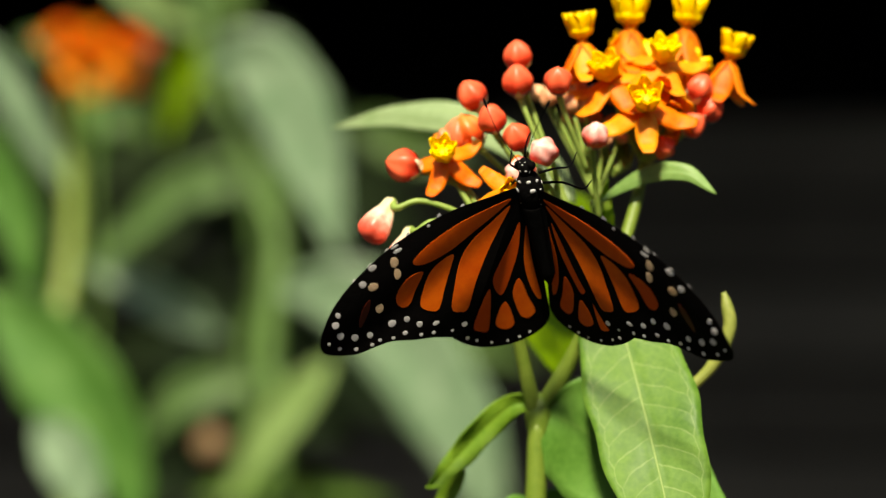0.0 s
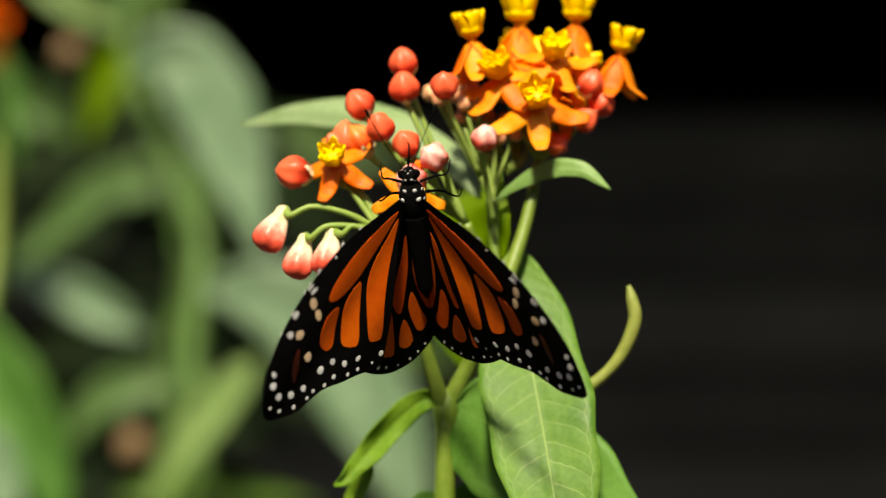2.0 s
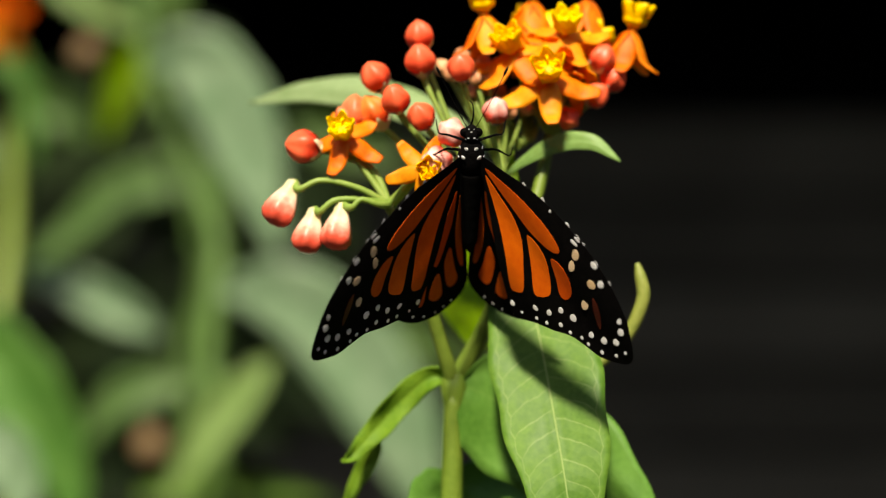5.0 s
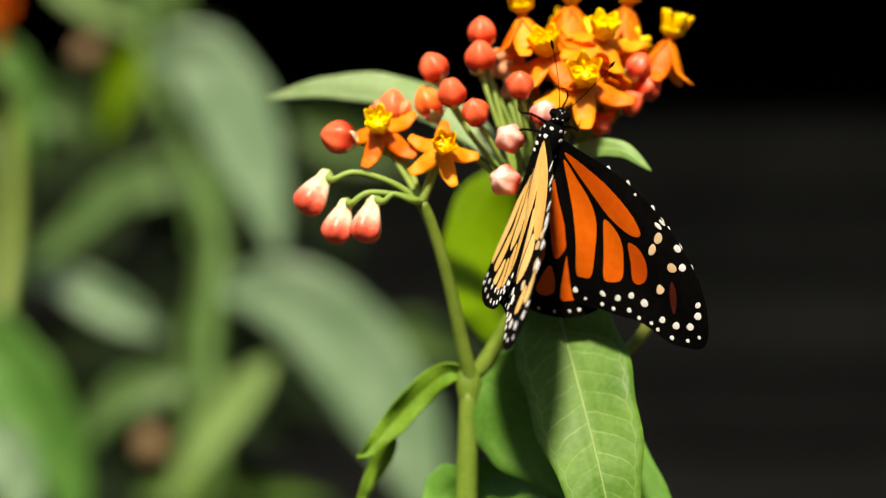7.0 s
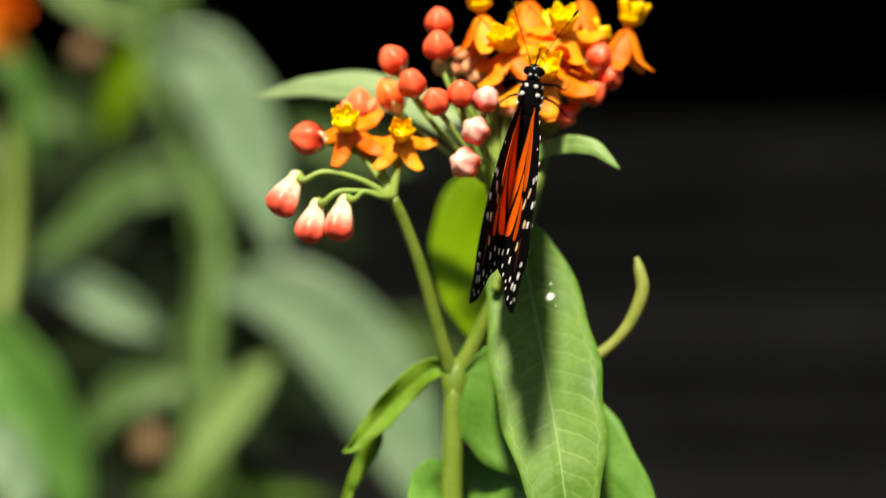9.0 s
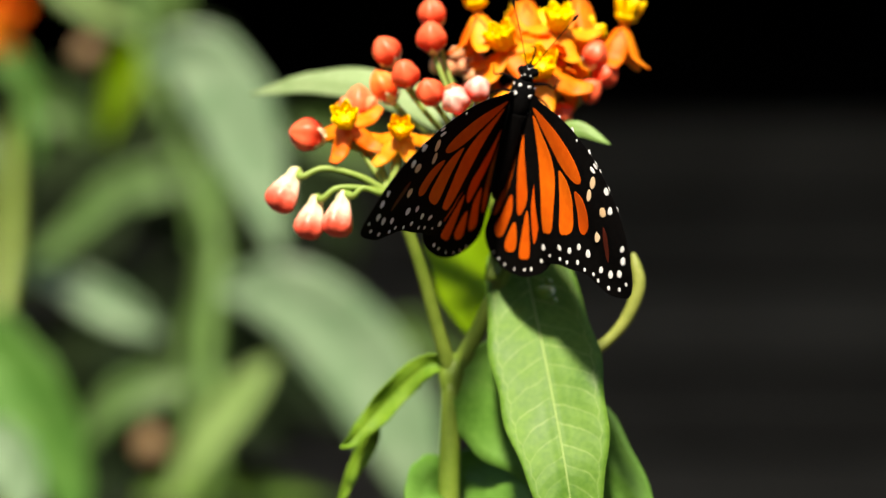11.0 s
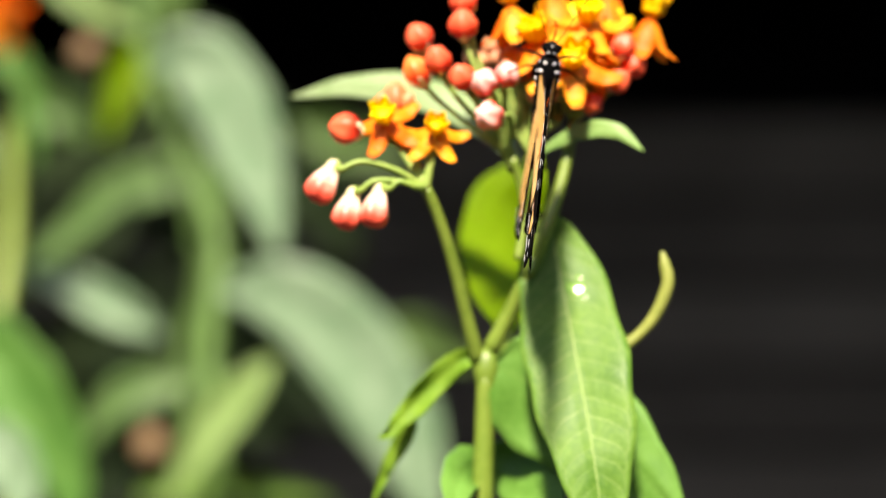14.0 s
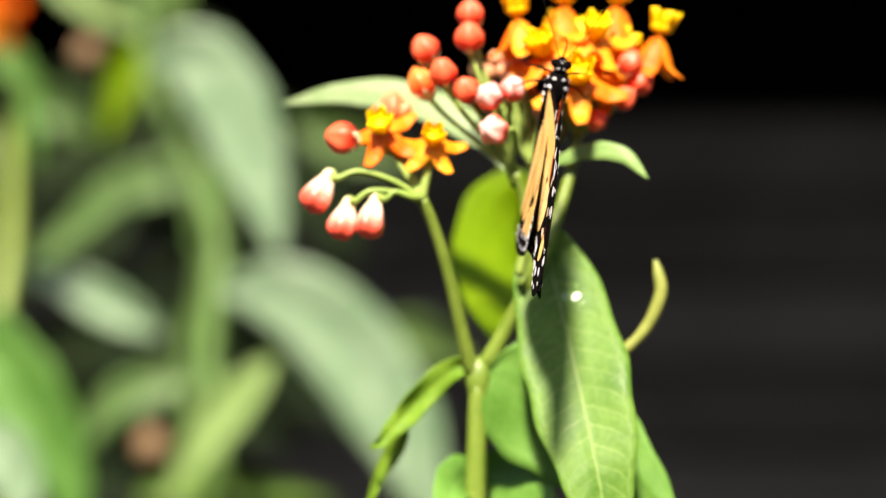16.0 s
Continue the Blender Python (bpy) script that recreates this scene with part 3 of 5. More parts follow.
def build_mid_umbel():
    um = plant_root("flower_umbel", "umbel of round coral red milkweed buds", "flower cluster", "umbels of the milkweed")
    hub = local(868, 330, 6)
    stalk("peduncle", (local(878, 520, 6), local(886, 470, 7), local(888, 400, 8), hub), (0.0010, 0.0011, 0.0011, 0.0010), STALK, um, n=20)
    for u, v, r, d, out, mesh, mid in ((778, 38, 26, 8, (-0.15, 0.9, 0.3), BUD, (800, 130, 8)), (776, 81, 28, 4, (-0.1, 0.85, 0.5), BUD, (798, 160, 5)), (694, 106, 27, 4, (-0.4, 0.8, 0.35), BUD, (755, 205, 6)),
                                       (728, 147, 26, -1, (-0.2, 0.7, 0.65), BUD, (770, 225, 3)), (690, 168, 30, 5, (-0.45, 0.85, 0.1), LONG_BUD, (750, 240, 6)), (772, 180, 25, -3, (-0.3, 0.7, 0.6), BUD, (805, 235, 0)),
                                       (817, 166, 25, -2, (-0.05, 0.7, 0.6), BUD, (830, 230, 1)), (862, 176, 24, -3, (0.15, 0.65, 0.6), SUN_PALED_BUD, (858, 235, 1)), (842, 233, 26, -6, (-0.35, 0.3, 0.8), SUN_PALED_BUD, (862, 270, 0)),
                                       (823, 291, 28, -7, (-0.5, 0.1, 0.75), SUN_PALED_BUD, (862, 290, 0))):
        end = add_bud(um, u, v, r, d, out, mesh, "coral red round bud" if mesh is BUD else "")
        line = stalk("pedicel", (hub, local(*mid), end), (0.00065, 0.00055, 0.0007), PALE_STALK, um, n=14, seg=8)
        if (u, v) in PULLED:
            bud = [o for o in um.children if o.name.startswith("bud")][-1]
            line.parent = bud
            line.matrix_basis = bud.matrix_basis.inverted()
            pulled[u, v] = bud
    return um


def build_right_umbel():
    um = plant_root("flower_umbel", "full umbel of open yellow and orange milkweed flowers", "flower cluster", "umbels of the milkweed")
    hub, hub2 = local(968, 238, 14), local(886, 304, 12)
    stalk("peduncle", (local(808, 668, 15), local(850, 590, 13), local(903, 470, 8), local(936, 380, 10), local(956, 305, 12), hub), (0.0020, 0.0017, 0.0014, 0.0012), STALK, um, n=22)
    stalk("peduncle", (local(900, 475, 8), local(890, 390, 10), hub2), (0.0011, 0.0011, 0.0015), STALK, um, n=16)
    flowers = ((846, -5, 8, (-0.15, 0.98, 0.1), 1.0), (936, -35, 16, (0.0, 1, 0.05), 1.2), (1038, -35, 18, (0.1, 1, 0.05), 1.1), (1120, 22, 14, (0.22, 0.95, 0.1), 1.0),
               (996, 34, 6, (0.05, 0.75, 0.6), 0.95), (893, 68, 4, (-0.3, 0.75, 0.6), 1.0), (965, 118, -1, (-0.05, 0.55, 0.85), 1.05), (1052, 60, 18, (0.5, 0.7, -0.2), 0.9), (1012, 78, 14, (0.3, 0.6, -0.6), 0.95), (930, 32, 22, (-0.1, 0.75, -0.5), 0.95), (972, 52, 18, (0.1, 0.7, -0.6), 0.95), (1040, 110, 14, (0.4, 0.6, -0.5), 0.85))
    for k, (u, v, d, out, size) in enumerate(flowers):
        b = add_flower(um, u, v, d, out, size * 1.13, 0.5 * k, spread=0.85 if out[2] > 0.4 else 0.2)
        pedicel(um, hub, b, 0.7, 0.6, (chance.uniform(-2, 2), 1, 0))
    for k in range(9):
        u, v = 868 + 11 * k + chance.uniform(-6, 6), 172 - 2 * k + chance.uniform(-10, 10)
        pedicel(um, local(915 + 3 * k, 262 - 2 * k, 14), local(u, v, 16 + chance.uniform(-2, 4)), 0.5, 0.45, (chance.uniform(-1, 1), 0.6, 0))
    for u, v, r, d, out in ((1060, 100, 25, 10, (0.4, 0.8, 0.3)), (1080, 135, 25, 12, (0.6, 0.7, 0.3)), (1052, 165, 23, 10, (0.5, 0.5, 0.5)), (1001, 207, 22, 8, (0.3, -0.3, 0.8))):
        end = add_bud(um, u, v, r, d, out, BUD, "coral red bud")
        pedicel(um, hub, end, 0.8, 0.7)
    for u, v, r in ((778, 118, 16), (795, 126, 18), (823, 120, 18), (838, 136, 16), (863, 130, 18), (878, 115, 16), (812, 98, 15), (850, 108, 15), (832, 160, 14), (898, 195, 15), (858, 155, 15), (880, 160, 14), (910, 165, 15), (928, 190, 14)):
        end = add_bud(um, u, v, r, 14 + chance.uniform(-3, 3), ((u - 860) / 120, 0.9, 0.2), TINY, "small dull pink young bud", False)
        pedicel(um, hub2, end, 0.5, 0.45)
    small = blade("leaf", [spot(*q) for q in ((880, 316, 10), (935, 280, 9), (994, 258, 7), (1050, 262, 5), (1098, 301, 3)) ], 34 * UNIT, LEAFLET, um, "small smooth light green leaf", (-15, -5), -0.12, 0.58, origin=spot(912, 330, 10), seed=21)
    small.matrix_basis = Matrix.Translation(local(912, 330, 10))
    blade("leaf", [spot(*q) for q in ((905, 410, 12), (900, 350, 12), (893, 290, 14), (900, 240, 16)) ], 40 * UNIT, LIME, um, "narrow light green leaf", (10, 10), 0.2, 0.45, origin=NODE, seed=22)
    return um, small


(stem, big_leaf), umbel_left, umbel_mid, (umbel_right, small_leaf) = build_stem(), build_left_umbel(), build_mid_umbel(), build_right_umbel()

# ---- the butterfly ----
INK = 0.12 / 1000


def fore(u, v):
    q, along = Vector((u - 948, v - 168)), Vector((307, 282)).normalized()
    x, y = q.dot(along) * INK, -(q.x * -along.y + q.y * along.x) * INK
    front = min(max((y + 0.020) / 0.022, 0), 1)
    return Vector((x, y + 0.003 * front * math.sin(math.pi * min(max(x / 0.054, 0), 1) ** 1.25)))    # bowed leading edge


def hind(u, v):
    q = Vector((u - 935, v - 185))
    return Vector(((q.x * 0.987 + q.y * 0.16) * INK, (q.x * 0.16 - q.y * 0.987) * INK))


def fore_camber(p):
    return 0.0008 * math.sin(min(max(p.x / 0.052, 0), 1) * math.pi) + 0.0003 * math.sin(p.y * 420)


def hind_camber(p):
    return 0.0004 * math.sin(p.x * 260) - 0.0006 * min(p.y / 0.03, 0) ** 2 + 0.0004


def ring_line(points, n, place):
    p = [Vector((*place(*q), 0)) for q in points]
    p = [p[-2], p[-1], *p, p[0], p[1], p[2]]
    g = []
    count = len(points)
    for i in range(n):
        s = i / n * count
        k = int(s)
        f = s - k
        a, b, c, d = p[k + 1:k + 5]
        g.append(0.5 * ((2 * b) + (c - a) * f + (2 * a - 5 * b + 4 * c - d) * f * f + (3 * b - a - 3 * c + d) * f ** 3))
    return g


def plate(points, place, camber, top, low, mirror, n=48, rings=5, dome=0.0):
    """A thin closed sheet inside a smooth outline, bent with the wing."""
    line = ring_line(points, n, place)
    middle = sum(line, Vector()) / n
    bm = bmesh.new()
    faces = []
    for sheet, (height, bulge) in enumerate(((top, dome), (low, -dome))):
        loops = []
        for r in range(rings):
            f = 1 - r / rings
            loop = []
            for q in line:
                w = middle + (q - middle) * f
                z = camber(w) + height + bulge * (1 - f ** 4)
                loop.append(bm.verts.new((mirror * w.x, w.y, z)))
            loops.append(loop)
        hub = bm.verts.new((mirror * middle.x, middle.y, camber(middle) + height + bulge))
        for a, b in zip(loops, loops[1:]):
            for i in range(n):
                bm.faces.new((a[i], a[(i + 1) % n], b[(i + 1) % n], b[i]))
        for i in range(n):
            bm.faces.new((loops[-1][i], loops[-1][(i + 1) % n], hub))
        faces.append(loops[0])
        for i in range(n):
            bm.edges.get((loops[0][i], loops[0][(i + 1) % n])).smooth = False
    for i in range(n):
        bm.faces.new((faces[0][i], faces[0][(i + 1) % n], faces[1][(i + 1) % n], faces[1][i]))
    for f in bm.faces:
        f.smooth = True
    return bm


def dot_mesh(material):
    bm = lathe(bmesh.new(), [(0.25, 0.10), (0.7, 0.085), (0.95, 0.05), (1.0, 0.0), (0.9, -0.02)][::-1], 14, 3, 0.04)
    bmesh.ops.recalc_face_normals(bm, faces=bm.faces)
    me = bpy.data.meshes.new("white_spot")
    bm.to_mesh(me)
    bm.free()
    me.materials.append(material)
    me.shade_smooth()
    return me


DOT_WHITE, DOT_TAN = dot_mesh(WHITE), dot_mesh(TAN)


def add_dot(wing, u, v, rx, ry, place, camber, mirror, mesh=None, upper=True, lower=True, turn=0.0, grow=1.15):
    p = place(u, v)
    for on, z, flip in ((upper, 0.00008, 0), (lower, -0.0002, 1)):
        if not on:
            continue
        g = 0.88 if not flip else grow
        m = Matrix.Translation((mirror * p.x, p.y, camber(p) + z)) @ Matrix.Rotation(math.pi * flip, 4, "X") @ Matrix.Rotation(turn * mirror, 4, "Z") @ Matrix.Diagonal((rx * INK * g, ry * INK * g, 1.6 * INK, 1))
        shared("white_spot", mesh or DOT_WHITE, wing, "", m)


FORE_EDGE = ((946, 166), (1000, 182), (1052, 206), (1100, 240), (1150, 284), (1200, 338), (1236, 386), (1254, 430), (1254, 456), (1240, 468), (1215, 472), (1188, 471), (1160, 460), (1130, 449), (1095, 447), (1060, 444), (1028, 445), (1008, 436), (994, 396), (975, 310), (955, 215))
HIND_EDGE = ((932, 183), (903, 240), (873, 325), (850, 380), (839, 411), (850, 438), (880, 460), (915, 471), (955, 475), (992, 467), (1018, 450), (1034, 418), (1026, 350), (998, 270), (956, 198))
FORE_CELLS = (((956, 182), (1000, 203), (1046, 234), (1090, 276), (1112, 310), (1092, 314), (1050, 288), (1010, 246), (975, 208)),
              ((957, 192), (986, 226), (1014, 262), (1030, 300), (1036, 350), (1038, 396), (1020, 403), (1008, 396), (1000, 345), (986, 290), (970, 240)),
              ((1040, 288), (1062, 303), (1078, 328), (1086, 362), (1088, 390), (1070, 398), (1056, 392), (1048, 350), (1041, 312)),
              ((1086, 322), (1108, 330), (1124, 352), (1129, 378), (1118, 392), (1104, 386), (1096, 358)))
HIND_CELLS = (((927, 232), (922, 270), (912, 310), (892, 350), (870, 378), (862, 376), (884, 332), (906, 284)),
              ((938, 226), (946, 262), (956, 305), (962, 342), (950, 368), (936, 372), (930, 330), (928, 280)),
              ((915, 334), (921, 362), (908, 390), (892, 412), (876, 416), (867, 400), (888, 372)),
              ((926, 382), (936, 396), (936, 428), (920, 438), (904, 434), (902, 420)),
              ((962, 356), (970, 392), (973, 438), (960, 446), (945, 442), (950, 402)),
              ((980, 300), (992, 345), (992, 390), (984, 418), (978, 400), (972, 350)))


HIND_UNDER = (((926, 212), (905, 262), (872, 335), (849, 386), (864, 396), (893, 352), (915, 300), (926, 250)),
              ((933, 212), (933, 260), (924, 312), (902, 360), (877, 400), (894, 414), (919, 374), (928, 330), (936, 280)),
              ((940, 212), (954, 262), (964, 310), (967, 345), (951, 372), (935, 378), (931, 340), (939, 290), (938, 250)),
              ((923, 382), (930, 390), (926, 410), (914, 432), (896, 424), (904, 408)),
              ((936, 388), (947, 382), (951, 410), (949, 440), (922, 440), (934, 412)),
              ((954, 380), (970, 356), (983, 395), (986, 434), (956, 442), (957, 410)),
              ((948, 212), (986, 275), (1009, 340), (1017, 400), (1007, 427), (993, 432), (989, 395), (975, 345), (964, 290), (954, 245)))


def build_wing(parent, name, mirror, fore_wing):
    edge, cells, place, camber = (FORE_EDGE, FORE_CELLS, fore, fore_camber) if fore_wing else (HIND_EDGE, HIND_CELLS, hind, hind_camber)
    wing = part(name, plate(edge, place, camber, 0, -0.00012, mirror, 84, 6), BLACK, parent, "black wing with orange cells and white edge spots", False)
    for c in cells:
        core = sum((Vector(q) for q in c), Vector((0, 0))) / len(c)
        slim = [tuple(core + (Vector(q) - core) * 0.93) for q in c]
        part("orange_cell", plate(slim, place, camber, 0.00008, 0.00002, mirror, 36, 4), WING_ORANGE, wing, smooth=False)
    for c in cells if fore_wing else HIND_UNDER:
        core = sum((Vector(q) for q in c), Vector((0, 0))) / len(c)
        wide = [tuple(core + (Vector(q) - core) * (1.1 if fore_wing else 0.88)) for q in c]
        part("pale_cell", plate(wide, place, camber, -0.00014, -0.0002, mirror, 36, 4), WING_PALE, wing, smooth=False)
    if fore_wing:
        part("orange_cell", plate(((1172, 372), (1182, 385), (1188, 408), (1186, 424), (1178, 410), (1172, 390)), place, camber, 0.00008, 0.00002, mirror, 24, 3), WING_DUSK, wing, smooth=False)
        for c in (((1176, 362), (1192, 360), (1210, 388), (1204, 404), (1188, 396)), ((1168, 384), (1180, 392), (1196, 418), (1184, 426), (1170, 406))):
            part("pale_cell", plate(c, place, camber, -0.00014, -0.0002, mirror, 24, 3), WING_PALE, wing, smooth=False)
        for u, v, rx, ry in ((1137, 306, 8, 12), (1130, 327, 7, 12), (1155, 389, 8, 11), (1168, 350, 10, 9)):
            add_dot(wing, u, v, rx, ry, place, camber, mirror, DOT_TAN, turn=0.5)
        for u, v, rx, ry in ((1134, 285, 9, 4), (1140, 278, 8, 3), (1172, 316, 8, 7), (1186, 345, 7, 8), (1108, 410, 6, 7), (1060, 416, 7, 5), (1087, 418, 6, 7), (1132, 418, 8, 8), (1168, 438, 6, 7),
                             (1194, 441, 7, 8), (1220, 435, 7, 8), (1230, 414, 7, 8), (1226, 397, 5, 7), (1010, 421, 6, 6)):
            add_dot(wing, u, v, rx, ry, place, camber, mirror, turn=0.2)
        for u, v, r in ((1062, 434, 4), (1083, 437, 4), (1110, 434, 5), (1129, 443, 4), (1151, 447, 4), (1164, 455, 4), (1191, 462, 4.5), (1220, 459, 4), (1240, 447, 3.5), (1090, 238, 3), (1030, 432, 3)):
            add_dot(wing, u, v, r, r, place, camber, mirror)
        for u, v in ((1040, 206), (1075, 226), (1120, 262), (1150, 292), (1200, 346)):
            add_dot(wing, u, v, 9, 4, place, camber, mirror, upper=False, turn=0.8)
    else:
        for u, v, r in ((1002, 442, 4), (978, 459, 4), (961, 462, 3), (934, 464, 2.5), (905, 460, 2.5), (885, 452, 2.5), (868, 442, 2.5), (1018, 436, 4)):
            add_dot(wing, u, v, r, r, place, camber, mirror, lower=False)
        for k in range(9):
            a = k / 8
            u, v = 850 + 178 * a, 416 + 52 * math.sin(math.pi * (0.05 + 0.78 * a))
            add_dot(wing, u, v - 3, 4.6, 3.8, place, camber, mirror, upper=False)
            add_dot(wing, u + 6, v - 16 - 6 * math.sin(math.pi * a), 4.8, 4.6, place, camber, mirror, upper=False)
    return wing


def build_butterfly():
    fly = new("butterfly")
    fly.empty_display_size = 0.01
    tagged(fly, "orange and black butterfly with white-spotted wing edges on the flowers", "butterfly")
    # trunk of the body lies along y, back towards z
    lay = Matrix.Rotation(radians(-90), 4, "X")
    mm = 0.001
    thorax = part("thorax", lathe(bmesh.new(), [(0.4 * mm, -4.6 * mm), (1.8 * mm, -3.8 * mm), (2.4 * mm, -1.6 * mm), (2.6 * mm, 0.6 * mm), (2.3 * mm, 2.6 * mm), (1.6 * mm, 4.0 * mm), (0.6 * mm, 4.6 * mm)], 20, 2, 0.05, lay), FUR, fly, "black furry thorax with white dots")
    abdomen = part("abdomen", lathe(bmesh.new(), [((2.25 - 0.95 * s) * mm * (1 - 0.008 * math.cos(s * 44)) * min(1, (1.04 - s) * 6) + 0.1 * mm, (-3 - 19.0 * s) * mm) for s in [i / 40 for i in range(41)]][::-1], 16, 0, 0, lay), FUR, fly)
    head = part("head", lathe(bmesh.new(), [(0.3 * mm, 3.6 * mm), (1.3 * mm, 4.0 * mm), (1.6 * mm, 5.2 * mm), (1.45 * mm, 6.4 * mm), (0.8 * mm, 7.3 * mm), (0.1 * mm, 7.6 * mm)], 16, 0, 0, lay), FUR, fly, "black head with white dots")
    for s in (-1, 1):
        bm = bmesh.new()
        bmesh.ops.create_uvsphere(bm, u_segments=14, v_segments=10, radius=0.95 * mm, matrix=Matrix.Translation((s * 1.3 * mm, 6.0 * mm, 0.1 * mm)))
        part("eye", bm, BLACK, head)
        an = part("antenna", tube(bmesh.new(), [Vector(q) * mm for q in ((s * 0.7, 7.2, 0.8), (s * 2.2, 10.6, 1.4), (s * 4.2, 14.6, 0.8), (s * 6.2, 18.2, -1.0))], [0.10 * mm, 0.08 * mm, 0.09 * mm], 16, 6), FUR, fly, "thin black clubbed antenna")
        part("club", tube(bmesh.new(), [Vector(q) * mm for q in ((s * 6.1, 18.0, -0.9), (s * 6.6, 18.9, -1.5), (s * 7.0, 19.5, -2.0))], [0.14 * mm, 0.32 * mm, 0.26 * mm, 0.08 * mm], 10, 8), FUR, an)
        for knees in (((s * 1.6, 3.2, -1.8), (s * 4.6, 3.4, -3.4), (s * 6.4, 2.4, -6.0), (s * 7.0, 3.8, -9.0)), ((s * 2.0, 0.8, -2.0), (s * 5.0, -0.6, -4.6), (s * 7.8, -3.4, -7.0), (s * 8.6, -3.2, -10.0))):
            part("leg", tube(bmesh.new(), [Vector(q) * mm for q in knees], [0.32 * mm, 0.24 * mm, 0.17 * mm, 0.11 * mm], 14, 7), FUR, fly, "thin black jointed leg")
    part("proboscis", tube(bmesh.new(), [Vector(q) * mm for q in ((0, 7.4, -0.4), (0.4, 9.6, -1.0), (0.2, 10.4, -3.4), (-0.4, 9.8, -6.0))], [0.22 * mm, 0.16 * mm, 0.1 * mm], 12, 6), FUR, head)
    for owner, x, y, z, r in ((thorax, 1.9, 1.4, 2.5, 0.62), (thorax, -1.9, 1.4, 2.5, 0.62), (thorax, 1.15, 3.2, 2.2, 0.5), (thorax, -1.15, 3.2, 2.2, 0.5), (thorax, 2.6, 2.9, 0.7, 0.45), (thorax, -2.6, 2.9, 0.7, 0.45),
                              (thorax, 2.9, 0.8, 0.9, 0.5), (thorax, -2.9, 0.8, 0.9, 0.5), (thorax, 2.9, -0.8, 1.1, 0.55), (thorax, -2.9, -0.8, 1.1, 0.55), (thorax, 2.7, -2.4, 0.6, 0.5), (thorax, -2.7, -2.4, 0.6, 0.5), (thorax, 2.8, -0.6, -0.9, 0.5), (thorax, -2.8, -0.6, -0.9, 0.5), (thorax, 2.7, 1.6, -1.2, 0.5), (thorax, -2.7, 1.6, -1.2, 0.5), (head, 0.6, 5.4, 1.42, 0.26), (head, -0.6, 5.4, 1.42, 0.26), (head, 0, 6.6, 1.22, 0.3), (head, 0.5, 7.0, 0.8, 0.2), (head, -0.5, 7.0, 0.8, 0.2), (head, 1.15, 5.0, 1.0, 0.22), (head, -1.15, 5.0, 1.0, 0.22)):
        k = 0.85 if owner is thorax else 1.0
        centre = Vector((0, y, 0))
        way = Vector((x, y, z)) - centre
        shared("white_spot", DOT_WHITE, owner, "", Matrix.Translation(Vector((x * k, y, z * k)) * mm) @ turned(way) @ Matrix.Diagonal((r * 0.72 * mm, r * 0.9 * mm, r * 1.4 * mm, 1)))
    wings = {}
    for side, s in (("left", -1), ("right", 1)):
        wings["fore", side] = build_wing(fly, "forewing", s, True)
        wings["hind", side] = build_wing(fly, "hindwing", s, False)
    return fly, wings


butterfly, wings = build_butterfly()

# ---- plants behind, out of focus ----
def far_root(name, label, group=""):
    return tagged(new(name), label, "plant", group)


FAR_CROWN = CROWN.copy()
FAR_CROWN.materials[0] = ORANGE
FAR_CROWN.materials[1] = ORANGE


DEEPER = 1.4


def back(u, v, d):
    return spot(u, v, d * DEEPER)


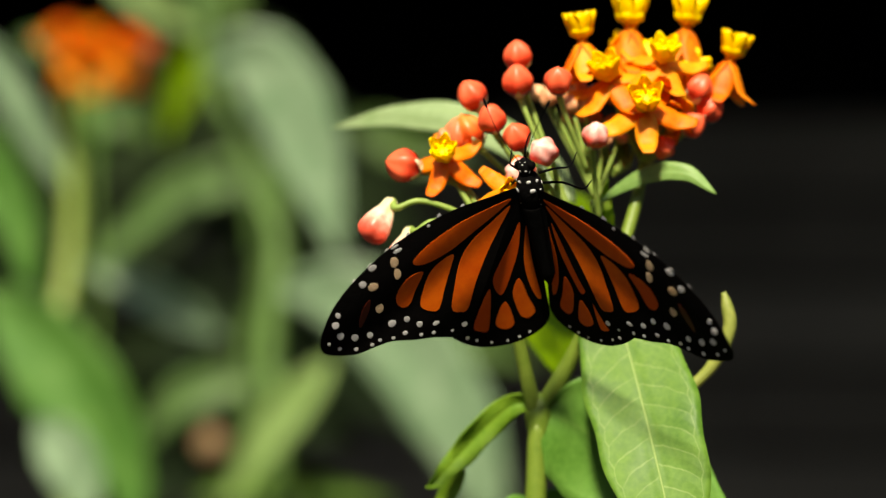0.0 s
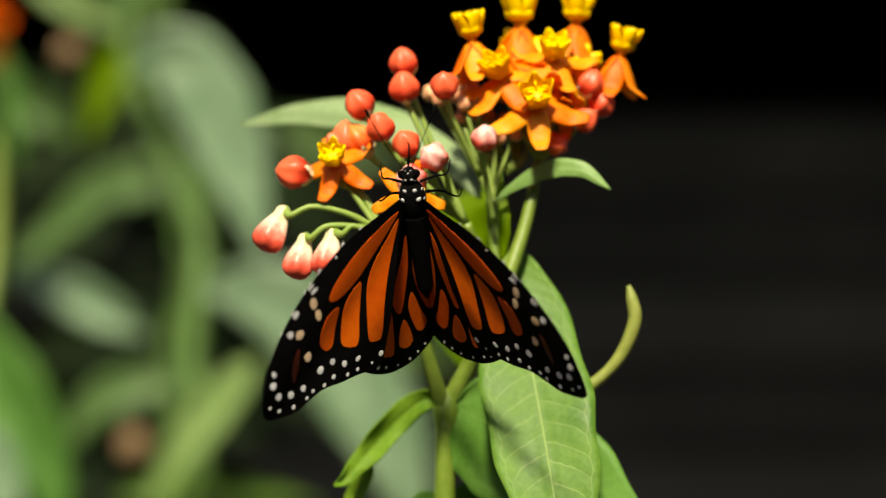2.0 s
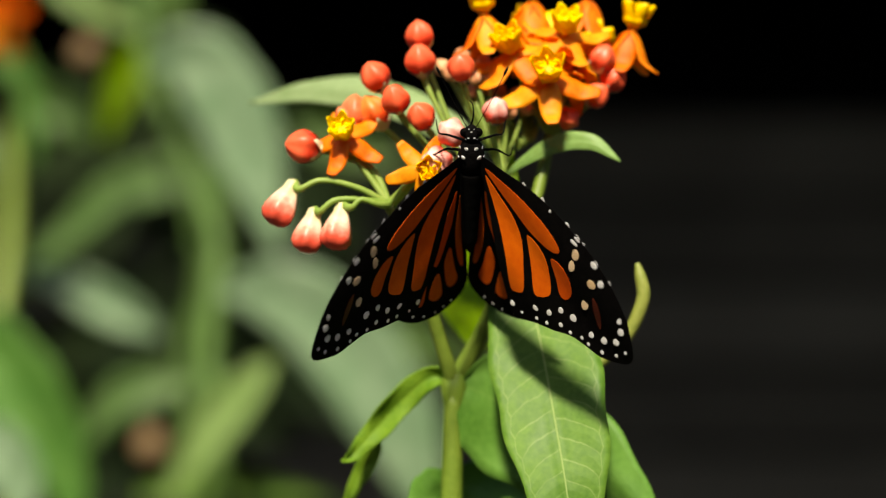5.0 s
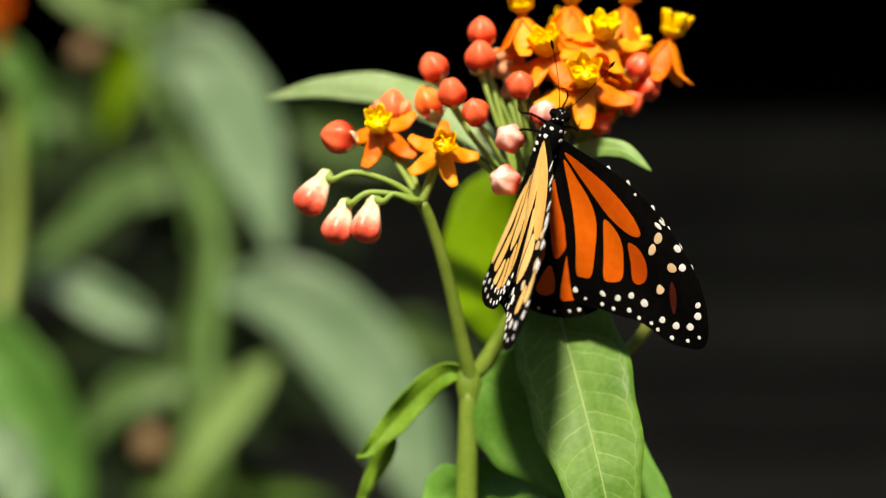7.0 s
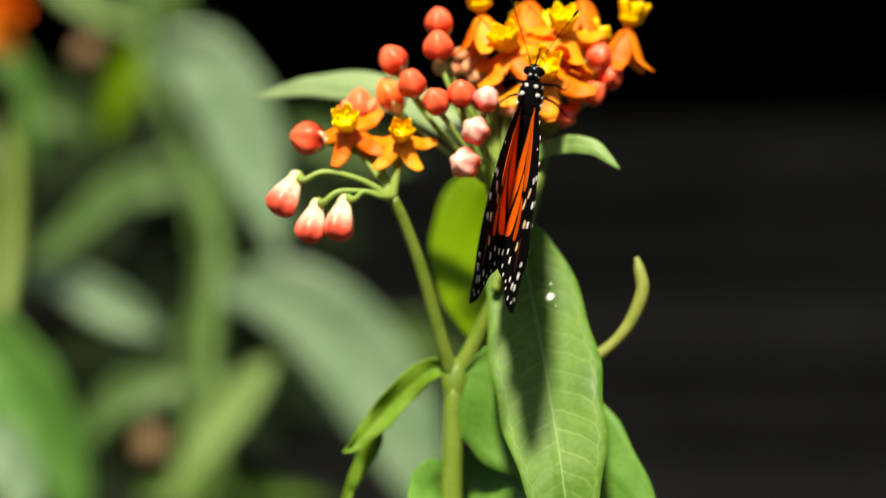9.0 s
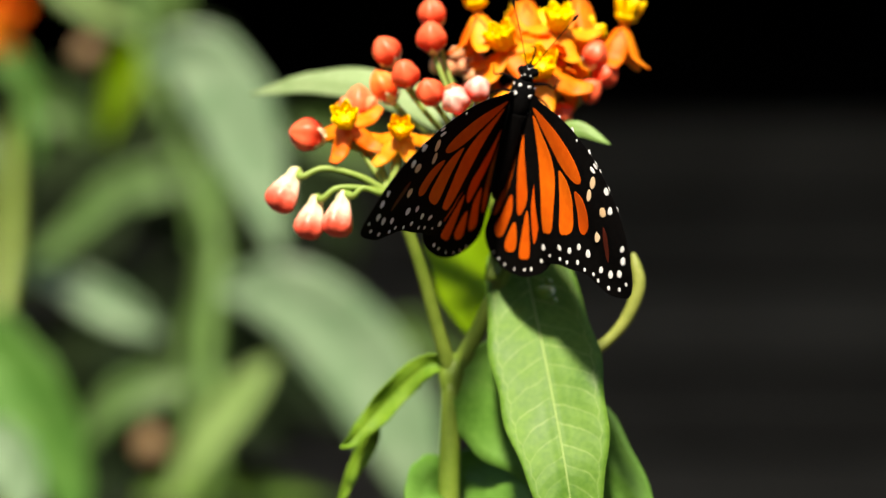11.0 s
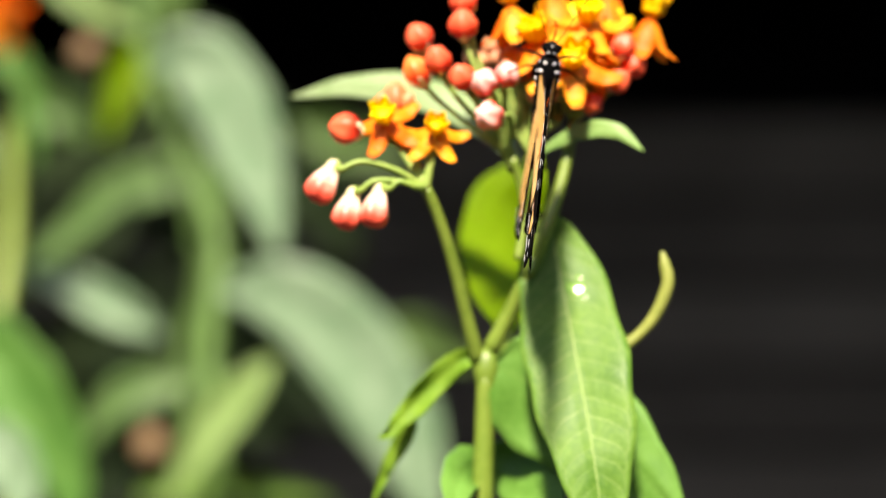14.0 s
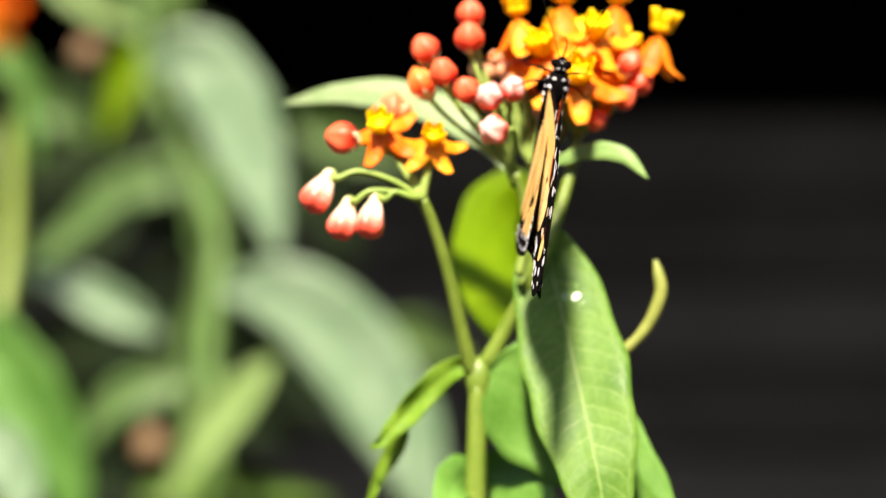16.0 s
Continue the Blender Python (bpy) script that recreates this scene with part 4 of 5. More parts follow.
def build_background():
    g = "milkweeds behind"
    def far_leaf(owner, pts, width, d, mat, tilts=(0, 0), label="", cup=0.38, belly=0.42, seed=0):
        blade("leaf", [back(q[0], q[1], d + (q[2] if len(q) > 2 else 0)) for q in pts], width * SPAN * (REACH + d * DEEPER / 1000) / 1568, mat, owner, label, tilts, cup, belly, 26, 11, 0.02, seed=seed)
    a = far_root("milkweed_plant", "tall pale green milkweed standing behind", g)
    foot = back(385, 900, 495)
    stalk("stem", (Vector((foot.x, foot.y, 0)), foot, back(368, 700, 495), back(380, 520, 500), back(385, 430, 505), back(325, 270, 510), back(262, 120, 512), back(262, -60, 515)), (0.005, 0.0056, 0.0052, 0.0044, 0.0034, 0.0028), FAR_STALK, a, n=44)
    far_leaf(a, ((258, 128), (308, 98), (362, 118), (408, 182), (441, 262), (470, 350), (498, 465)), 146, 490, SAGE, (15, 0), "broad pale grey-green leaf", 0.12, 0.46, seed=31)
    far_leaf(a, ((385, 520), (470, 515), (572, 562), (655, 665), (714, 768), (752, 870), (775, 960)), 168, 480, SAGE, (5, 15), "broad pale grey-green leaf", 0.14, 0.46, seed=32)
    far_leaf(a, ((486, 632), (415, 720), (352, 800), (285, 905)), 76, 470, OLIVE, (20, 10), "narrow light green leaf", seed=33)
    far_leaf(a, ((370, 430), (372, 520), (380, 610), (372, 720)), 58, 515, SHADED_GREEN, (0, 20), "", seed=34)
    far_leaf(a, ((290, 592), (205, 545), (130, 505), (35, 470)), 76, 520, SAGE, (-10, 15), "", seed=35)
    far_leaf(a, ((352, 668), (270, 684), (198, 722), (148, 800)), 78, 515, DUSK, (10, 20), "", seed=42)
    b = far_root("milkweed_plant", "green milkweed with arching leaves behind", g)
    foot = back(340, 900, 585)
    stalk("stem", (Vector((foot.x, foot.y, 0)), foot, back(330, 640, 585), back(345, 400, 585), back(250, 60, 585), back(235, -80, 590)), (0.004, 0.004, 0.0034, 0.003), FAR_STALK, b, n=40)
    far_leaf(b, ((388, 425), (372, 335), (300, 318), (200, 352), (108, 432), (-40, 570)), 82, 550, DUSK, (10, 30), "arching green leaf", seed=41)
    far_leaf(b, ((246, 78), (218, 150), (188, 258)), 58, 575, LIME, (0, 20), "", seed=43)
    far_leaf(b, ((520, 215), (620, 255), (740, 285)), 80, 640, SHADED_GREEN, (0, 20), "", seed=45)
    far_leaf(b, ((690, 570), (760, 605), (850, 640)), 80, 640, SHADED_GREEN, (0, 20), "", seed=46)
    far_leaf(b, ((40, 190), (105, 195), (170, 250)), 92, 610, DUSK, (0, 20), "", seed=47)
    far_leaf(b, ((240, 880), (400, 864), (600, 890)), 50, 565, GREEN, (0, 20), "", seed=48)
    far_leaf(b, ((80, -40), (170, 5), (255, 66)), 62, 575, OLIVE, (0, 20), "", seed=49)
    far_leaf(b, ((300, -60), (306, 0), (296, 60)), 70, 590, SHADED_GREEN, (0, 20), "", seed=50)
    stalk("petiole", (back(258, 30, 570), back(256, 110, 570), back(250, 190, 572)), (0.0012, 0.0012), PALE_STALK, b)
    # Filler shrub that blackens the gaps; its shade is in the colour
    shrub = tagged(new("shrub"), "added shrub coloured near-black to stand for the shade behind the milkweeds", "shrub")
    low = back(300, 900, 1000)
    stalk("stem", (Vector((low.x, low.y, 0)), low, back(290, 500, 1000), back(320, 60, 1000)), (0.007, 0.006, 0.004), SHADE_STALK, shrub, n=20)
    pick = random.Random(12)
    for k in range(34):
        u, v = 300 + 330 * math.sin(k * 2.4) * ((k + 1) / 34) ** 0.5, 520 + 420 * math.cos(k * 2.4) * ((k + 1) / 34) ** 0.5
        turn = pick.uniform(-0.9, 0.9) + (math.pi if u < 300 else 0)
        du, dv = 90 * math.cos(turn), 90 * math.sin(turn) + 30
        far_leaf(shrub, ((u - du, v - dv), (u, v - 12), (u + du, v + dv)), pick.uniform(85, 120), 940 + pick.uniform(-40, 60), SHADE_LEAF, (pick.uniform(-20, 20), pick.uniform(-20, 20)), seed=60 + k)
    c = far_root("milkweed_plant", "green milkweed with broad fresh leaves behind", g)
    foot = back(10, 900, 415)
    stalk("stem", (Vector((foot.x, foot.y, 0)), foot, back(-10, 640, 445), back(18, 420, 465), back(22, 140, 465)), (0.004, 0.004, 0.0044, 0.0044), PALE_STALK, c, n=40)
    far_leaf(c, ((-130, 510), (-38, 608), (42, 718), (102, 830), (146, 940)), 168, 395, FRESH, (0, -15), "broad fresh green leaf", seed=51)
    far_leaf(c, ((-40, 740), (22, 830), (50, 940)), 100, 385, SAGE, (0, -15), "", seed=52)
    far_leaf(c, ((-155, 55), (-92, 150), (-32, 250), (34, 365)), 62, 500, SAGE, (0, 15), "", seed=53)
    far_leaf(c, ((-170, 190), (-118, 300), (-72, 400), (-50, 530)), 95, 400, FRESH, (0, 10), "", seed=54)
    far_leaf(c, ((-70, 60), (10, 100), (52, 180), (62, 300)), 58, 590, FRESH, (0, 10), "", seed=55)
    for u, v, r in ((155, 95, 26), (268, 790, 30)):
        bm = lathe(bmesh.new(), [(0.1, -1), (0.7, -0.6), (1.0, 0), (0.75, 0.6), (0.1, 1)], 14, 5, 0.06)
        part("seed_head", bm, BROWN, b if v < 400 else a, "withered brown seed head", at=Matrix.Translation(back(u, v, 495)) @ Matrix.Diagonal((r * UNIT * 2.55, r * UNIT * 2.55, r * UNIT * 2.9, 1)))
    d = far_root("flower_umbel", "blurred orange flower umbel on a thin stalk behind")
    d["category"] = "flower cluster"
    d.matrix_basis = Matrix.Translation(back(0, 0, 445))
    base = back(0, 0, 445)
    stalk("peduncle", (back(40, 585, 465) - base, back(40, 415, 455) - base, back(25, 110, 445) - base), (0.0024, 0.0016, 0.0013), FAR_STALK, d)
    for k in range(9):
        ang = k * 2.4
        p = back(25 + 95 * math.cos(ang) * (k / 9) ** 0.5, 35 + 28 * math.sin(ang) * (k / 9) ** 0.5, 445 + 8 * math.sin(k)) - base
        f = shared("flower", FAR_CROWN, d, "", Matrix.Translation(p) @ turned((math.cos(ang) * 0.4, -0.5, 0.8)) @ Matrix.Diagonal((0.0019, 0.0019, 0.0019, 1)))
        for j in range(5):
            shared("petal", PETAL, f, "", Matrix.Rotation(j * math.tau / 5 + 0.6, 4, "Z"))
        stalk("pedicel", (back(25, 120, 445) - base, p), (0.0009, 0.0008), PALE_STALK, d, n=6)
    return d


far_umbel = build_background()


# ---- what moves ----
def motions():
    def sway(thing, rows):
        walk(thing, [(t, Matrix.Translation(NODE) @ pose(x / 1000, y / 1000, z / 1000, 0, -turn, 0)) for t, x, y, z, turn in rows])

    sway(stem, [(0, 5.39, 0, -7.39, -0.09), (0.5, 2.05, 0, -6.81, 0.1), (1, 3.1, 0, -7.67, 0.56), (1.5, 3.79, 0, -8.56, 1.05), (2, 2.02, 0, -6.54, 0.61), (2.5, 10.09, 0, -9.73, -1.42), (3, 1.37, 0, -5.95, -0.44), (3.5, -0.14, 0, -3.28, 0.68), (4, -2.73, 0, -1.44, 0.61), (6.5, 5.48, 0, -1.98, 0), (7, 3.38, 0, -0.82, 0), (7.5, 3.26, 0, -0.82, 0), (8, 2.22, 1, -0.88, 0), (8.5, 1.07, 3, -1.01, 0), (9, 0.24, 5, -0.18, 0), (11.5, -0.8, 7, 1.21, 0), (12, -3.95, 9, 2.21, 0.16), (12.5, 0.04, 15, 1.12, -0.37), (13, 1.52, 21, 2.19, -0.26), (13.5, 6.72, 22, 0.13, -0.63), (14, 7.44, 23, 1.06, -0.2), (14.5, 6.26, 23, 1.65, 0.07), (15, 10.15, 22, -0.26, -0.77), (15.5, 10.77, 21, -2.16, -0.67), (16, 5.66, 20, -0.77, -0.16)])
    sway(umbel_left, [(0, 4.75, 0, -7.48, -3.21), (0.5, 1.7, 0, -7.03, -1.41), (1, 2.92, 0, -7.88, -2.26), (1.5, 3.86, 0, -8.89, -1.67), (2, 1.71, 0, -6.8, 1.04), (2.5, 10.8, 0, -10.63, -2.4), (3, 1.6, 0, -6.02, 0.31), (3.5, -0.24, 0, -2.72, 0.81), (4, -2.78, 0, -1.07, 2.17), (6.5, 5.68, 0, -2.02, -2.22), (7, 4.02, 0, -1.44, -2.77), (7.5, 3.58, 0, -1.09, -1.25), (8, 2.56, 1, -1.27, -0.39), (8.5, 1.17, 3, -1.17, 0.49), (9, -0.23, 5, 0.02, -0), (11.5, -0.83, 7, 1.25, -0.12), (12, -4.39, 9, 2.64, 0.98), (12.5, -0.89, 15, 1.84, -1.86), (13, -0.03, 21, 3.63, -2.26), (13.5, 5.38, 22, 0.92, -2.23), (14, 5.72, 23, 2.33, -1.3), (14.5, 4.89, 23, 2.63, -1.95), (15, 8.9, 22, 0.55, -3.06), (15.5, 9.45, 21, -1.7, -2.37), (16, 4.34, 20, -0.25, -2.16)])
    sway(umbel_mid, [(0, 5.39, 0, -7.12, 1.04), (0.5, 2.1, 0, -6.93, 1.58), (1, 3.64, 0, -8.41, 0.59), (1.5, 4.22, 0, -8.99, 1.1), (2, 1.55, 0, -8.22, 4.2), (2.5, 11.53, 0, -11.62, -1.39), (3, 1.77, 0, -6.86, 1.92), (3.5, -0.04, 0, -3.59, 3.16), (4, -2.94, 0, -3.13, 4.58), (6.5, 6.32, 0, -1.87, -1.81), (7, 4.8, 0, -2.23, -3.2), (7.5, 4.27, 0, -3.26, -2.03), (8, 2.04, 1, -3.37, -0.59), (8.5, 0.81, 3, -2.69, 0.44), (9, -0.06, 5, 0.45, -0), (11.5, -1.39, 7, 2.79, 1.01), (12, -4.89, 9, 3.41, 1.98), (12.5, -0.71, 15, 5.28, -1.37), (13, 0.29, 21, 8.05, -1.17), (13.5, 6.37, 22, 4.77, -2.72), (14, 5.47, 23, 7.02, 0.15), (14.5, 4.8, 23, 6.16, -1), (15, 10.01, 22, 3.81, -2.72), (15.5, 10.78, 21, 0.77, -2.27), (16, 5.05, 20, 3.87, -1.34)])
    sway(umbel_right, [(0, 6.22, 0, -5.69, -1.96), (0.5, 2.37, 0, -5.16, -1.18), (1, 3.48, 0, -5.95, -2.55), (1.5, 4.35, 0, -6.5, -2.14), (2, 1.82, 0, -5.7, 0.01), (2.5, 11.24, 0, -8.7, -4.41), (3, 1.78, 0, -5.02, -0.98), (3.5, -0.37, 0, -1.88, 0.09), (4, -2.72, 0, -0.66, 0.73), (6.5, 5.7, 0, -0.06, -3.3), (7, 4.04, 0, -0.05, -3.58), (7.5, 3.49, 0, 0.22, -2.49), (8, 2.66, 1, -0.45, -1.08), (8.5, 1.31, 3, -0.28, 0.09), (9, 0.29, 5, 0.39, 0), (11.5, -0.26, 7, 1.03, 0.71), (12, -3.83, 9, 2.69, 1.05), (12.5, 0.03, 15, 4.06, -1.86), (13, 2.13, 21, 5.11, -0.14), (13.5, 7.77, 22, 3.04, -2.22), (14, 7.41, 23, 4.24, 0.3), (14.5, 6.36, 23, 4.07, -0.97), (15, 11.44, 22, 1.88, -2.34), (15.5, 12.2, 21, -0.49, -2.22), (16, 6.42, 20, 1.26, -1.61)])
    walk(big_leaf, [(t, Matrix.Translation(local(925, 385, 14)) @ pose(0, 0, 0, 0, turn, 0)) for t, turn in [(0, -4.15), (0.5, -3.15), (1, -3.15), (1.5, -3.58), (2, 0.14), (2.5, -5), (3, -2.43), (3.5, -1.29), (4, 0.57), (6.5, -4), (7, -4.86), (7.5, -5), (8, -3.01), (8.5, -1.15), (9, 0), (11.5, -1.72), (12, -1.15), (12.5, -3.58), (13, -3.58), (13.5, -5.71), (14, -0.72), (14.5, -1.43), (15, -5.43), (15.5, -6.14), (16, -3.01)]])
    walk(small_leaf, [(t, Matrix.Translation(local(912, 330, 10)) @ pose(0, 0, 0, 0, turn, 0)) for t, turn in [(0, -4.99), (0.5, -5.88), (1, -4.2), (1.5, -3.37), (2, -4.33), (2.5, -2.78), (3, -3.55), (3.5, -5.91), (4, -4.97), (6.5, -7.54), (7, -5.59), (7.5, -4.23), (8, -3.47), (8.5, -0.18), (9, 0.12), (11.5, -13.93), (12, -10.61), (12.5, -11.96), (13, -12.46), (13.5, -0.58), (14, -1.28), (14.5, 0.29), (15, 3.48), (15.5, 6.23), (16, 3.91)]])
    for key, bud in pulled.items():
        early, midway, late = PULLED[key]
        home, turn = bud.matrix_basis.translation.copy(), bud.matrix_basis.to_quaternion().to_matrix().to_4x4()
        walk(bud, [(t, Matrix.Translation(home + Vector((x * UNIT, 0, -y * UNIT))) @ turn) for t, (x, y) in ((0.0, early), (4.0, early), (6.5, midway), (7.5, midway), (8.5, (0, 0)), (9.4, (0, 0)), (11.5, late), (16.0, late))])
    hub, flower = Matrix.Translation(tipped["hub"]), tipped["flower"]
    rest, rows = flower.matrix_basis.copy(), []
    for t, x, y in ((0.0, 18, 52), (1.5, 18, 52), (2.5, 42, 66), (4.0, 42, 66), (6.5, 30, 26), (7.5, 8, 8), (8.5, 4, 4), (9.0, 0, 0), (16.0, 0, 0)):
        near = 0.5 * math.sqrt(max(119.0 ** 2 - (17 + x) ** 2 - (118 - y) ** 2, 0))
        turn = Vector((17, 0, 118)).rotation_difference(Vector((17 + x, -near, 118 - y))).to_matrix().to_4x4()
        rows.append((t, hub @ turn @ hub.inverted() @ rest))
    walk(flower, rows)
    # body: millimetres from the eye's axis and degrees; wings: lift, sweep of fore and hind pair, twist
    flight = [
        (0, 5.52, -22.18, 11.34, 33.8, 3.8, -24.8, 41.7, 15.6, -23.8, -33.2, 14.7, 5.5, 3.5, 1.9, 39.1, 15.5),
        (0.5, 3.75, -21.94, 9.26, 37.2, -6.5, 4.3, 62, 68.6, -38.2, -40.2, 8.9, 7.7, -1.9, -0.8, 57.5, 64.8),
        (1, 5.55, -22.01, 9.09, 31.5, -12.6, 8.2, 61.8, 66.1, -41.4, -42.5, -2.8, 5.2, -1.1, 2.3, 57.3, 61.9),
        (1.3, 6.16, -19.65, 6.95, 35.7, -11, 9.3, 57, 61, -41, -40.8, -2.9, 6.8, -3.8, 1, 52.5, 56.5),
        (1.5, 6.56, -18.07, 5.53, 38.5, -9.9, 9.9, 67, 62.2, -40.7, -39.6, -2.9, 7.9, -5.5, 0.1, 62.5, 58.5),
        (2, -2.53, -24.07, 9.38, 30.3, -3.4, -8.6, 51.1, 40.1, -32.1, -36.8, 5.8, 5.7, -2.1, 4.1, 49.8, 36.8),
        (2.2, 5.04, -24.11, 7.85, 32.8, -3.7, -2.6, 45, 38, -32.6, -34.5, 7.3, 7.1, -2.2, 1.9, 40.5, 33.5),
        (2.3, 8.82, -24.14, 7.08, 34, -3.9, 0.4, 72, 37, -32.8, -33.3, 8.1, 7.8, -2.3, 0.8, 67.5, 32.5),
        (2.4, 12.61, -24.16, 6.32, 35.3, -4.1, 3.4, 52, 41, -33, -32.2, 8.8, 8.5, -2.3, -0.3, 47.5, 36.5),
        (2.5, 16.39, -24.18, 5.55, 36.5, -4.3, 6.4, 38, 44, -33.2, -31, 9.6, 9.2, -2.4, -1.4, 35.7, 44.8),
        (3, 5.21, -21.89, 11.63, 35.9, -7.5, 16.9, 35.7, 59.9, -37, -38.2, 3.2, 5.8, -1.7, 0.8, 31.9, 57.8),
        (3.5, 4.26, -17.37, 15.46, 37.8, -12, 16.7, 44.6, 59.5, -36.1, -36.3, 0.9, 7.5, -6.1, -0.7, 40.1, 60.9),
        (3.7, 1.1, -17.84, 15.43, 37.9, -4.9, 9, 36, 44, -32.6, -34.8, 5.4, 8.5, -3.9, -2.4, 31.5, 39.5),
        (4, -3.64, -18.55, 15.39, 37.9, 5.7, -2.6, 31.7, 45.6, -27.2, -32.5, 12, 10, -0.6, -4.9, 28.9, 43.5),
        (4.2, -2.01, -18.3, 15.85, 37, 4.7, -2.1, 47, 43, -28.1, -33, 11.8, 9.6, -0.7, -4.5, 42.5, 38.5),
        (6.3, 15.05, -15.73, 20.63, 27.9, -6.3, 3, 49, 47, -37.4, -38.2, 9.8, 5.6, -1.2, -0.7, 44.5, 42.5),
        (6.5, 16.68, -15.48, 21.09, 27, -7.3, 3.5, 45.9, 47.5, -38.3, -38.7, 9.6, 5.2, -1.2, -0.4, 42.5, 47.4),
        (6.8, 19.48, -12.29, 21.43, 24.7, 7.1, 9.6, 50, 42, -36.8, -32.7, 15.6, 10.8, -0.4, 5.8, 45.5, 37.5),
        (7, 21.35, -10.17, 21.66, 23.1, 16.7, 13.6, 87.3, 32.3, -35.9, -28.8, 19.6, 14.6, 0.2, 9.9, 87.8, 28.6),
        (7.2, 19.46, -11.55, 21.2, 24.5, 7.1, 10.2, 45, 44, -33.9, -25.9, 16.5, 13, 0.7, 9.7, 40.5, 39.5),
        (7.5, 16.63, -13.61, 20.52, 26.5, -7.3, 5, 21.3, 35.4, -31, -21.7, 11.8, 10.7, 1.6, 9.3, 19.8, 32),
        (7.8, 17.39, -12.6, 20.24, 23.8, 7.4, 15.5, 27, 31, -29.6, -28.9, 8.2, 6.1, 2.8, 9.6, 22.5, 26.5),
        (8, 17.9, -11.92, 20.05, 22, 17.2, 22.5, 57.4, 45.8, -28.7, -33.8, 5.8, 3, 3.6, 9.7, 52.9, 41.2),
        (8.1, 17.52, -11.1, 20.61, 20.3, 23.4, 21.3, 97, 42, -28.8, -35.8, 9.7, 2.8, 3.7, 8.5, 95.5, 37.5),
        (8.2, 17.13, -10.29, 21.17, 18.7, 18.6, 20.1, 90, 48, -28.9, -37.9, 13.5, 2.5, 3.9, 7.4, 88.5, 43.5),
        (8.3, 16.75, -9.47, 21.73, 17, 16.7, 18.9, 86, 43, -28.9, -39.9, 17.4, 2.3, 4, 6.2, 83.9, 38.5),
        (8.5, 15.98, -7.84, 22.85, 13.7, 8.1, 16.5, 40.2, 48.3, -29.1, -44, 25.1, 1.8, 4.2, 3.8, 35.3, 46.6),
        (8.7, 16.71, -6.18, 25.9, 12.5, 8.6, 7.2, 57, 60, -35.6, -45.1, 15.2, 1.2, 0.7, -2.3, 52.5, 55.5),
        (8.8, 17.08, -5.36, 27.42, 11.9, 8.9, 2.5, 67, 68, -38.9, -45.6, 10.2, 0.8, -1, -5.4, 62.5, 63.5),
        (9, 17.81, -3.7, 30.47, 10.8, 9.4, -6.8, 88, 82.4, -45.4, -46.7, 0.3, 0.1, -4.5, -11.5, 83.5, 77.9),
        (9.2, 17.62, -3.59, 30.5, 11.5, 9.9, -6, 90.6, 90, -43.7, -44.9, 1.2, 0.9, -3.7, -9.7, 89.1, 88.5),
        (11.3, 15.66, -2.45, 30.86, 19.4, 14.6, 2.8, 42, 35, -25, -25.4, 11.2, 8.3, 4, 8.6, 37.5, 30.5),
        (11.4, 15.56, -2.39, 30.87, 19.8, 14.8, 3.2, 19, 17, -24.1, -24.5, 11.7, 8.6, 4.4, 9.4, 14.5, 12.5),
        (11.5, 15.47, -2.34, 30.89, 20.1, 15, 3.6, 16.1, 17.1, -23.3, -23.6, 12.1, 9, 4.7, 10.3, 13.1, 12.6),
        (11.9, 11.09, -2.29, 32.5, 15.7, 10, -3.6, 26, 18, -34.1, -42.2, 15.1, 11.9, 5.5, 9.8, 21.5, 13.5),
        (12, 10, -2.28, 32.9, 14.6, 8.7, -5.5, 54.3, 35.6, -36.8, -46.9, 15.8, 12.7, 5.7, 9.7, 50.8, 31),
        (12.1, 11.17, -2.64, 32.76, 13.5, 8.7, -3.7, 82, 72, -39, -47.2, 17.3, 14.8, 4.6, 7.8, 78.7, 67.5),
        (12.2, 12.34, -3, 32.61, 12.3, 8.7, -2, 90.8, 89.5, -41.2, -47.5, 18.8, 17, 3.5, 5.9, 89.3, 88),
        (12.5, 15.84, -4.07, 32.18, 9, 8.8, 3.1, 91, 91.5, -47.8, -48.5, 23.4, 23.4, 0.2, 0.2, 90.1, 91.3),
        (13, 18.03, 5.76, 37.88, 9.7, 6.2, 1.2, 91, 91.5, -46.3, -47, 24.1, 24.1, 0.2, 0.2, 90.1, 91.3),
        (13.5, 26.59, 6.95, 33.64, 15.3, 6.8, 3.3, 91, 91.5, -41.8, -42.5, 27.8, 27.8, 0.2, 0.2, 90.1, 91.3),
        (14, 22.05, 8.96, 36.8, 26.8, 7.7, 0.5, 91, 91.5, -26.5, -27.2, 25.9, 25.9, 0.2, 0.2, 90.1, 91.3),
        (14.5, 22.41, 8.14, 36.09, 22.6, 8.3, 3.7, 91, 91.5, -32.4, -33, 29.9, 29.9, 0.2, 0.2, 90.1, 91.3),
        (15, 29.98, 7.68, 33.18, 24.3, 8.8, 6.8, 91, 91.5, -31.5, -32.2, 22.4, 22.4, 0.2, 0.2, 90.1, 91.3),
        (15.5, 30.11, 7.23, 29.16, 28.1, 6.7, 9.1, 91, 91.5, -30, -30.7, 29.6, 29.6, 0.2, 0.2, 90.1, 91.3),
        (16, 23.53, 5.66, 33.19, 27, 9.5, 4.8, 91, 91.5, -31.2, -31.9, 27.1, 27.1, 0.2, 0.2, 90.1, 91.3),
    ]
    walk(butterfly, [(t, pose(x / 1000, REACH + y / 1000, EYE_HEIGHT + z / 1000, 90 + rx, ry, rz)) for t, x, y, z, rx, ry, rz, *_ in flight])
